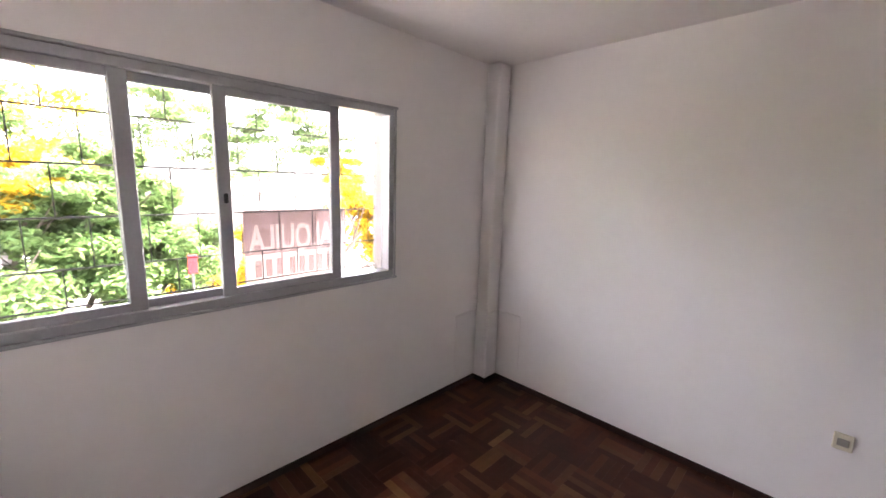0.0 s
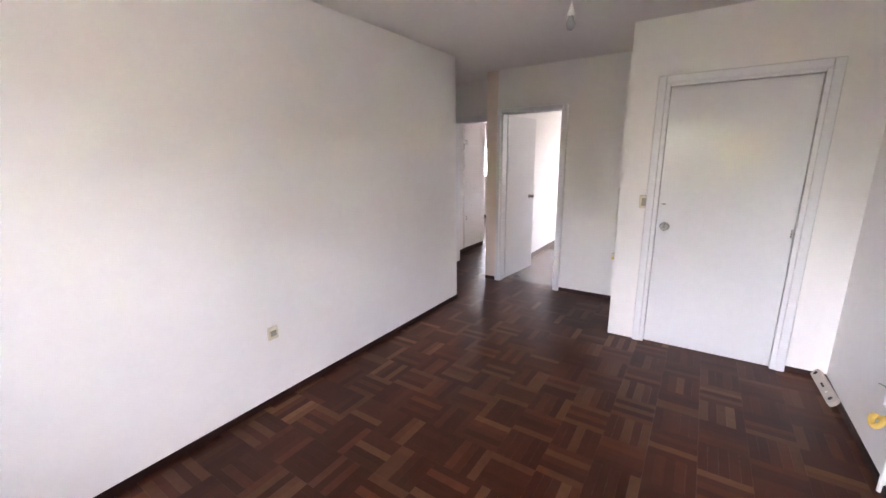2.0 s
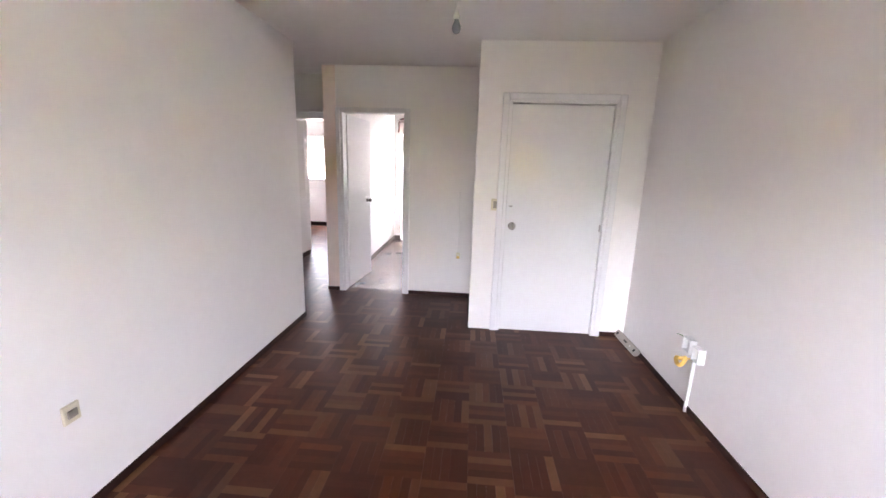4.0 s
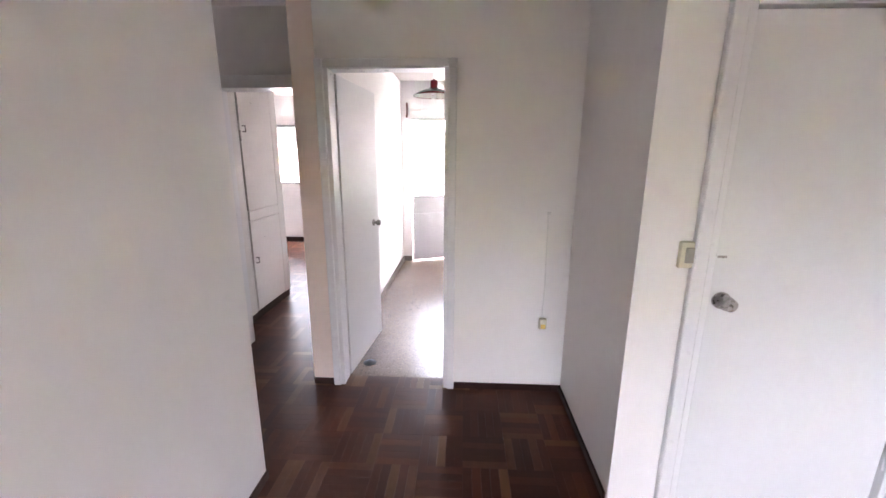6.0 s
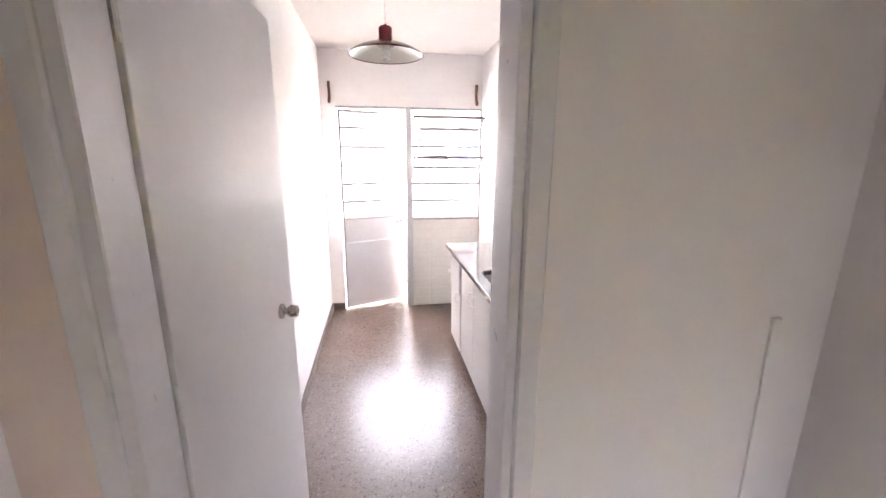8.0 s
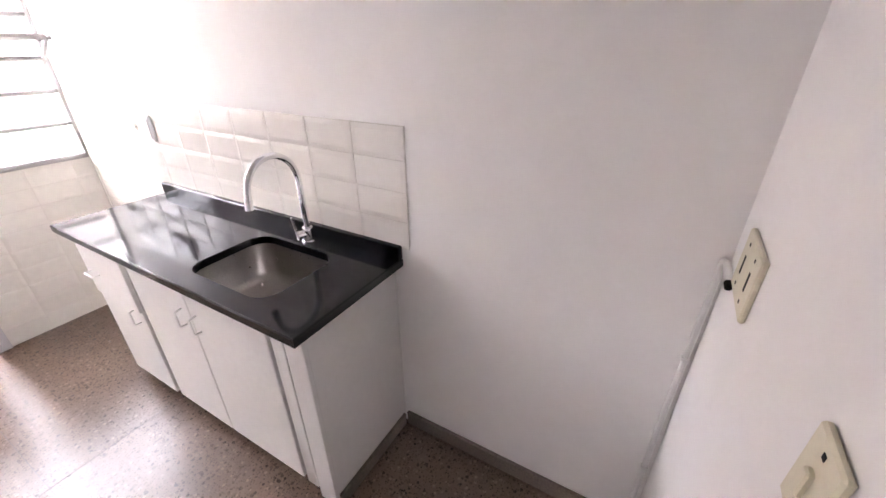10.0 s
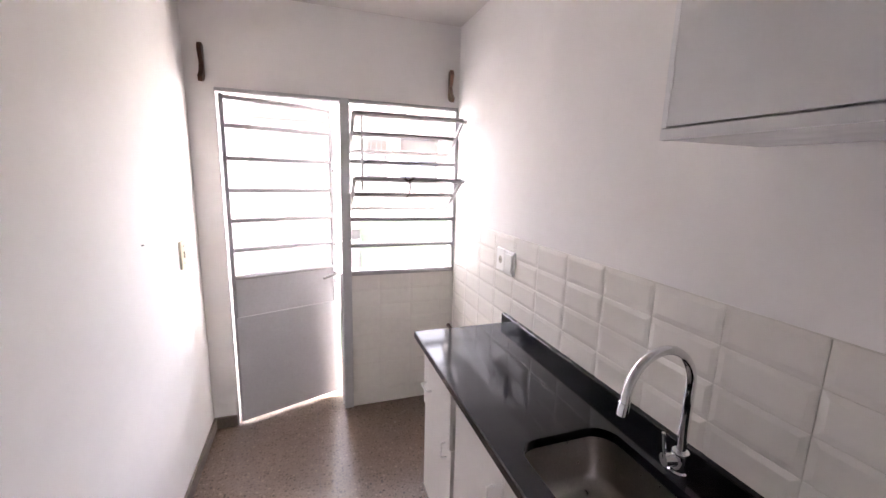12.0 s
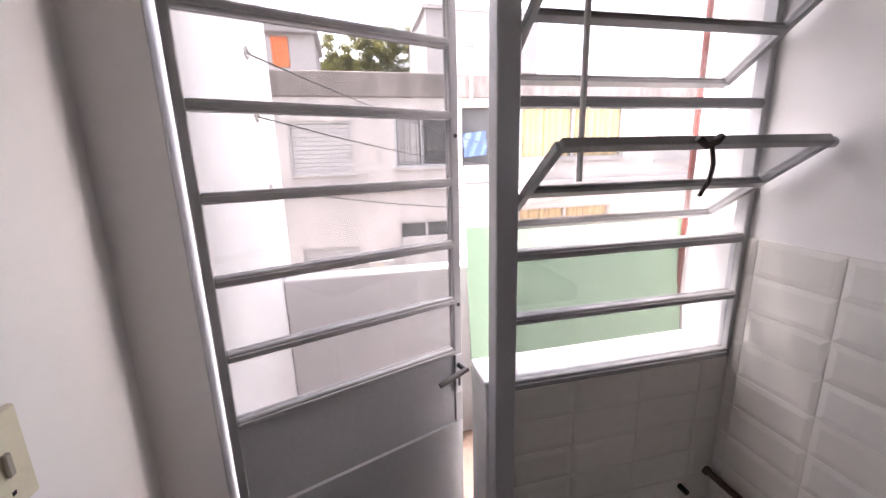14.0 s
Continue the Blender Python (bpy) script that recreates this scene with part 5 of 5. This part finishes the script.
def cloth(name, x0, x1, z0, z1, y, material, label):
    bm = bmesh.new()
    n = 12
    rows = [[bm.verts.new((x0 + (x1 - x0) * k / n, y + 0.03 * math.sin(k * 1.1 + r), z1 - (z1 - z0) * r / 6 + 0.05 * (k / n) * (1 if r else 1))) for k in range(n + 1)] for r in range(7)]
    for a, b in zip(rows, rows[1:]):
        for k in range(n):
            bm.faces.new((a[k], a[k + 1], b[k + 1], b[k]))
    solid(name, bm, material, label, "cloth", smooth=80)


cloth("hanging_cloth", 1.34, 1.82, 1.56, 2.03, 14.40, BLUEC, "blue cloth hung out on the far balcony")
solid("balcony_rail", B(1.34, 2.33, 14.36, 14.44, 1.05, 1.40, bev=0.01), PLASTER, "pale balcony parapet on the far building", "balcony")


def roof_house():
    h = thing("rooftop_house", (-2.2, 19.5, 2.8), "white rooftop house with an orange shutter", "building")
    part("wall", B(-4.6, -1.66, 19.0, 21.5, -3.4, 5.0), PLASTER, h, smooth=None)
    part("roof", B(-4.7, -1.56, 18.8, 21.6, 5.0, 5.28, bev=0.03), ROOFT, h, "dark grey roof")
    part("shutter", B(-2.80, -2.36, 18.97, 19.0, 4.15, 4.93), ORANGE, h, "orange shutter")
    b = thing("white_block", (4.0, 20.5, -3.4), "plain white building behind the far parapet", "building")
    part("wall", B(1.65, 5.4, 19.5, 23.0, -3.4, 6.0), PLASTER, b, smooth=None)
    part("roof", B(1.55, 5.5, 19.4, 23.1, 6.0, 6.12), PLASTER, b, smooth=None)


roof_house()


def leaves(bm, centre, spread, count, size, rng):
    c = Vector(centre)
    for _ in range(count):
        v = Vector((rng.gauss(0, 1), rng.gauss(0, 1), rng.gauss(0, 1)))
        v = v.normalized() * (rng.random() ** 0.45)
        p = c + Vector((v.x * spread[0], v.y * spread[1], v.z * spread[2]))
        q = Euler((rng.uniform(-0.9, 0.9), rng.uniform(-0.9, 0.9), rng.uniform(0, 6.28))).to_matrix()
        s = size * rng.uniform(0.6, 1.3)
        bm.faces.new([bm.verts.new(p + q @ Vector(u) * s) for u in ((-0.5, 0, 0), (0, -0.22, 0.05), (0.5, 0, -0.06), (0, 0.22, 0.05))])


def tree(at, height, crowns, label, mats, size, count, seed, clumps=9, reach=0.75, limb=1.0):
    rng = random.Random(seed)
    t = thing("tree", at, label, "tree", group="garden trees")
    base = Vector(at)
    trunk = bmesh.new()
    tips = [Vector(c[0]) for c in crowns]
    fork = base + Vector((rng.uniform(-0.2, 0.2), rng.uniform(-0.2, 0.2), height * 0.42))
    tube(trunk, [base, base.lerp(fork, 0.5) + Vector((0.06, 0.04, 0)), fork], 0.13, 10)
    for tip in tips:
        mid = fork.lerp(tip, 0.5) + Vector((rng.uniform(-0.15, 0.15), rng.uniform(-0.15, 0.15), 0.12))
        cyl(trunk, fork - Vector((0, 0, 0.05)), mid, 0.07 * limb, 0.045 * limb, 8)
        cyl(trunk, mid, tip, 0.045 * limb, 0.015 * limb, 8)
        for _ in range(4):
            e = tip + Vector((rng.uniform(-0.6, 0.6), rng.uniform(-0.6, 0.6), rng.uniform(-0.2, 0.5)))
            cyl(trunk, mid.lerp(tip, rng.uniform(0.4, 1)), e, 0.018 * limb, 0.006 * limb, 6)
    part("trunk", trunk, BARK, t)
    for which, material in enumerate(mats):
        bm = bmesh.new()
        for c, spread, kind in crowns:
            if kind == which:
                for _ in range(clumps):
                    o = Vector([rng.uniform(-reach, reach) * s for s in spread])
                    leaves(bm, Vector(c) + o, [s * rng.uniform(0.3, 0.5) * (9 / clumps) ** 0.33 for s in spread], count // clumps, size, rng)
        if bm.verts:
            part("crown", bm, material, t, smooth=None)["kind"] = "stuff"


tree((0.2, 24.0, -3.4), 9.0, [((-1.7, 24, 5.35), (1.0, 1.2, 0.5), 0), ((-1.2, 24, 5.0), (1.2, 1.2, 0.5), 0), ((-0.2, 24.2, 5.7), (1.2, 1.2, 0.6), 0), ((1.0, 24.2, 6.0), (1.2, 1.2, 0.65), 0), ((2.2, 24, 5.7), (1.2, 1, 0.7), 0), ((-1.0, 24.2, 4.7), (1.4, 1, 0.5), 0), ((1.4, 24.2, 4.8), (1.7, 1, 0.6), 0)], "olive green tree behind the far roof", [LEAF_D], 0.13, 5600, 5, clumps=40, reach=1.05)

# ---- outside, street side ----
solid("ground", B(-400, 400, -400, 400, -3.9, -3.4), GROUND, "grey street ground", "ground", kind="structure", smooth=None)
# Crowns beyond x 3.7 are unseen, added to keep light off the west wall.
tree((1.9, -4.6, -3.4), 5.2, [((1.5, -4.2, 0.55), (1.0, 0.8, 0.55), 0), ((0.6, -4.9, 0.75), (0.8, 0.8, 0.5), 0), ((2.4, -4.4, 1.0), (0.8, 0.7, 0.5), 0), ((0.3, -4.3, 0.3), (0.6, 0.6, 0.5), 0), ((1.0, -4.2, -0.2), (1.1, 0.7, 0.4), 0), ((1.9, -4.8, 1.75), (0.8, 0.8, 0.35), 1), ((1.2, -4.6, 1.35), (0.5, 0.5, 0.25), 1), ((0.7, -4.5, 1.5), (0.5, 0.5, 0.22), 0), ((2.9, -5.0, 2.0), (0.8, 0.7, 0.5), 0), ((1.7, -5.2, 2.35), (0.8, 0.7, 0.4), 0), ((3.4, -4.6, 1.3), (0.7, 0.7, 0.6), 0), ((2.7, -5.2, 2.9), (0.7, 0.7, 0.35), 1), ((4.2, -4.0, 1.6), (1.0, 0.9, 0.7), 0), ((4.4, -3.8, 2.7), (1.0, 0.9, 0.6), 0), ((3.8, -3.9, 0.5), (1.0, 0.8, 0.6), 0), ((5.2, -3.6, 1.4), (1.0, 0.9, 0.8), 1), ((1.4, -4.9, 2.9), (0.5, 0.5, 0.25), 1), ((0.15, -4.6, 0.75), (0.55, 0.6, 0.4), 0), ((-0.2, -4.7, 0.75), (0.4, 0.5, 0.35), 0), ((0.4, -4.6, 1.25), (0.42, 0.5, 0.32), 0), ((1.05, -4.6, 0.75), (0.6, 0.6, 0.38), 0), ((0.7, -4.7, 1.6), (0.4, 0.5, 0.35), 0), ((1.3, -4.7, 1.05), (0.5, 0.5, 0.4), 0)], "leafy street tree with yellow blossom close to the window, unseen crowns added for shade", [LEAF_G, LEAF_Y], 0.085, 6000, 1, clumps=14, limb=0.8)
tree((-1.6, -6.0, -3.4), 4.2, [((-1.5, -6.0, 0.25), (0.55, 0.6, 0.6), 1), ((-2.6, -5.4, 0.6), (0.7, 0.6, 0.7), 1), ((-0.7, -6.4, -0.2), (0.8, 0.6, 0.45), 1), ((-1.2, -6.2, -0.5), (1.0, 0.6, 0.4), 1), ((-0.2, -6.4, 0.5), (0.6, 0.6, 0.5), 1), ((-3.2, -5.6, 1.3), (0.6, 0.6, 0.5), 1), ((-3.4, -5.1, 0.35), (0.55, 0.5, 0.5), 1), ((-3.1, -5.0, 1.1), (0.4, 0.45, 0.4), 1), ((-3.8, -5.2, -0.1), (0.5, 0.5, 0.5), 1)], "yellow flowering street tree below the window", [LEAF_G, LEAF_Y], 0.09, 4200, 2, clumps=12)
tree((0.2, -11.5, -3.4), 7.5, [((-0.4, -11, 2.6), (1.4, 1.0, 0.6), 0), ((1.6, -11.5, 3.0), (1.5, 1.0, 0.6), 1), ((-1.8, -11.5, 2.4), (1.0, 0.9, 0.5), 0), ((0.8, -11.2, 1.9), (1.3, 1.0, 0.5), 1), ((-3.2, -11.3, 2.0), (1.2, 1.0, 0.5), 0)], "tall thin-leaved street tree across the road", [LEAF_P, LEAF_Y], 0.13, 1500, 3, clumps=16, limb=0.3)
tree((3.2, -9.0, -3.4), 7.0, [((2.6, -9, 2.0), (1.4, 1.0, 0.8), 1), ((3.8, -9, 2.6), (1.4, 1.0, 0.7), 0), ((1.6, -9.2, 1.2), (1.2, 1.0, 0.6), 0), ((3.0, -9.0, 0.9), (1.5, 1.0, 0.6), 1)], "broad street tree with green and yellow foliage", [LEAF_G, LEAF_Y], 0.13, 3600, 4, clumps=16, limb=0.5)

tree((-3.2, -12.5, -3.4), 8.0, [((-4.2, -11.2, 3.5), (1.2, 0.9, 0.5), 0), ((-5.4, -11.4, 2.8), (1.2, 0.9, 0.5), 0), ((-1.4, -11.2, 3.3), (1.2, 0.9, 0.45), 0), ((-3.0, -11.6, 2.9), (1.0, 0.9, 0.35), 0), ((-6.2, -11.4, 1.9), (0.9, 0.8, 0.5), 1)], "pale leafy street tree beyond the rental sign", [LEAF_P, LEAF_Y], 0.15, 2600, 8, clumps=16, limb=0.3)


def street_house(x0, x1, y, top, label):
    h = thing("street_house", ((x0 + x1) / 2, y - 3, -3.4), label, "house", group="street houses")
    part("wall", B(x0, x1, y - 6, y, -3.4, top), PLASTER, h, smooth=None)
    part("roof", B(x0 - 0.2, x1 + 0.2, y - 6.2, y + 0.2, top, top + 0.2, bev=0.03), PARAPET, h)
    n = int((x1 - x0) / 2.4)
    for k in range(n):
        x = x0 + 0.8 + 2.4 * k
        w = part("window", B(x, x + 1.1, y, y + 0.03, -2.4, -1.1), ROOMSHADE, h, smooth=None)
        part("window_frame", B(x - 0.06, x + 1.16, y, y + 0.015, -2.46, -1.04), SHUTTER, w, smooth=None)


street_house(-9.0, 1.5, -15.0, 0.9, "low white house across the street")
street_house(2.2, 12.0, -16.0, 1.6, "pale two-storey house across the street")


# Unidentified red thing, placed to fit the camera's view; the post is added.
def red_street_plate():
    p = thing("red_street_plate", (0.18, -3.42, -3.4), "small red plate for an unidentified red thing, on an added post", "sign post")
    part("post", cyl(bmesh.new(), (0.18, -3.43, -3.4), (0.18, -3.43, 0.86), 0.012, n=10), IRON, p, "thin grey post")
    part("plate", B(0.14, 0.22, -3.412, -3.404, 0.70, 0.88, bev=0.003), REDPAINT, p)


red_street_plate()

# ---- pieces: wall tiles ----


def tile_mesh(w, h, rise, edge, axis, material):
    """A bevelled tile; it stands out by rise and is w along the wall, h high."""
    bm = bmesh.new()
    a = [(0, 0), (w, 0), (w, h), (0, h)]
    b = [(edge, edge), (w - edge, edge), (w - edge, h - edge), (edge, h - edge)]
    put = (lambda u, v, d: (-d, u, v)) if axis == "x" else (lambda u, v, d: (u, -d, v))
    rings = [[bm.verts.new(put(u, v, d)) for u, v in loop] for loop, d in ((a, 0.0), (a, rise * 0.45), (b, rise))]
    for p, q in zip(rings, rings[1:]):
        for k in range(4):
            bm.faces.new((p[k], p[(k + 1) % 4], q[(k + 1) % 4], q[k]))
    bm.faces.new(rings[-1])
    bmesh.ops.recalc_face_normals(bm, faces=bm.faces)
    return mesh_of("tile", bm, material)


def tiles_on(parent, mesh_for, spots):
    for key, loc in spots:
        ob = new("tile", mesh_for(key))
        ob.location, ob.parent = loc, parent


cache = {}


def east_tile(key):
    if key not in cache:
        cache[key] = tile_mesh(key[0], key[1], 0.0048, 0.016, "x", TILE)
    return cache[key]


PW, PH = 0.2085, 0.1048
spots = []
for i in range(12):
    y0 = 5.066 + PW * i
    w = min(PW - 0.0025, 7.393 - y0)
    if w < 0.02:
        continue
    for j in range(13):
        z1 = 1.316 - PH * j
        z0 = z1 - PH + 0.0025
        if y0 < 6.5 and z0 < 0.88:
            continue
        if z0 < 0:
            continue
        spots.append(((round(w, 4), round(PH - 0.0025, 4)), (0.1635, y0, z0)))
tiles_on(wall_ke, east_tile, spots)
part("grout_bed", B(0.1632, 0.1658, 5.064, 7.397, 0.9125, 1.318), GROUT, wall_ke, smooth=None)
part("grout_bed", B(0.1632, 0.1658, 6.588, 7.397, 0.0, 0.9125), GROUT, wall_ke, smooth=None)


def north_tile(key):
    if key not in cache:
        cache[key] = tile_mesh(key[0], key[1], 0.0038, 0.016, "y", TILE_OLD)
    return cache[key]


spots = []
for i in range(4):
    x0 = -0.5735 + 0.2135 * i
    w = min(0.2115, 0.160 - x0)
    for j in range(9):
        z0 = 0.942 - 0.1046 * (j + 1)
        h = 0.1022
        spots.append(((round(w, 4) + 0.0001, h), (x0, 7.3955, max(z0, 0.002))))
tiles_on(wall_kn, north_tile, spots)
part("grout_bed", B(-0.576, 0.1625, 7.3953, 7.3978, 0.0, 0.943), GROUT, wall_kn, smooth=None)

# ---- pieces: parquet strips ----
BLK, NS = 0.2262, 5
STRIP = BLK / NS
SEAM = 4.165


def strip_mesh(along_y, material):
    a, b = (STRIP - 0.0004, BLK - 0.0004) if along_y else (BLK - 0.0004, STRIP - 0.0004)
    bm = bmesh.new()
    lo = [bm.verts.new((x, y, -0.006)) for x, y in ((0, 0), (a, 0), (a, b), (0, b))]
    hi = [bm.verts.new((v.co.x, v.co.y, 0)) for v in lo]
    for k in range(4):
        bm.faces.new((lo[k], lo[(k + 1) % 4], hi[(k + 1) % 4], hi[k]))
    bm.faces.new(hi)
    return mesh_of("strip", bm, material)


strip_meshes = {(along, light): strip_mesh(along, PARQUET_LIGHT if light else PARQUET) for along in (False, True) for light in (False, True)}
rng = random.Random(11)
rest = {(owner, light): ([], []) for owner in (floor_wood, floor_bed) for light in (False, True)}


def inside(x, y):
    if -1.463 < x < 1.6 and -1.167 < y < 3.236:
        return floor_wood
    if -2.365 < x < 0.152 and 3.2 <= y < 4.13 and (x < 0.152):
        return floor_wood
    if -2.5 < x < -1.53 and 4.13 <= y < 4.64:
        return floor_bed
    if -4.3 < x < -1.53 and 4.64 <= y < 8.65:
        return floor_bed
    return None


made = 0
for i in range(-18, 10):
    for j in range(-17, 28):
        bx, by = -0.502 + BLK * i, 2.220 + BLK * j
        owner = inside(bx + BLK / 2, by + BLK / 2) or inside(bx + 0.01, by + 0.01) or inside(bx + BLK - 0.01, by + BLK - 0.01) or inside(bx + 0.01, by + BLK - 0.01) or inside(bx + BLK - 0.01, by + 0.01)
        if owner is None:
            continue
        along = (i + j) % 2 == 0
        for k in range(NS):
            x, y = (bx + STRIP * k, by) if along else (bx, by + STRIP * k)
            z = rng.uniform(-0.00012, 0.0)
            light = rng.random() < (0.32 if k in (0, NS - 1) else 0.1)
            if owner is floor_wood and made < 300 and -0.95 < bx < 0.75 and 0.9 < by < 2.9:
                ob = new("parquet_strip", strip_meshes[along, light])
                ob.location, ob.parent = (x, y, z), floor_wood
                made += 1
            else:
                verts, faces = rest[owner, light]
                door_side = owner is floor_wood and x > -1.5
                if door_side and y > SEAM - 0.002:
                    continue
                a, b = (STRIP - 0.0004, BLK - 0.0004) if along else (BLK - 0.0004, STRIP - 0.0004)
                if door_side:
                    b = min(b, SEAM - y)
                n = len(verts)
                verts += [(x, y, -0.006), (x + a, y, -0.006), (x + a, y + b, -0.006), (x, y + b, -0.006), (x, y, z), (x + a, y, z), (x + a, y + b, z), (x, y + b, z)]
                faces += [(n, n + 1, n + 5, n + 4), (n + 1, n + 2, n + 6, n + 5), (n + 2, n + 3, n + 7, n + 6), (n + 3, n, n + 4, n + 7), (n + 4, n + 5, n + 6, n + 7)]
for (owner, light), (verts, faces) in rest.items():
    me = bpy.data.meshes.new("parquet_strips")
    me.from_pydata(verts, [], faces)
    me.materials.append(PARQUET_LIGHT_REST if light else PARQUET_REST)
    ob = new("parquet_strips", me)
    ob.parent = owner
    ob["kind"] = "stuff"
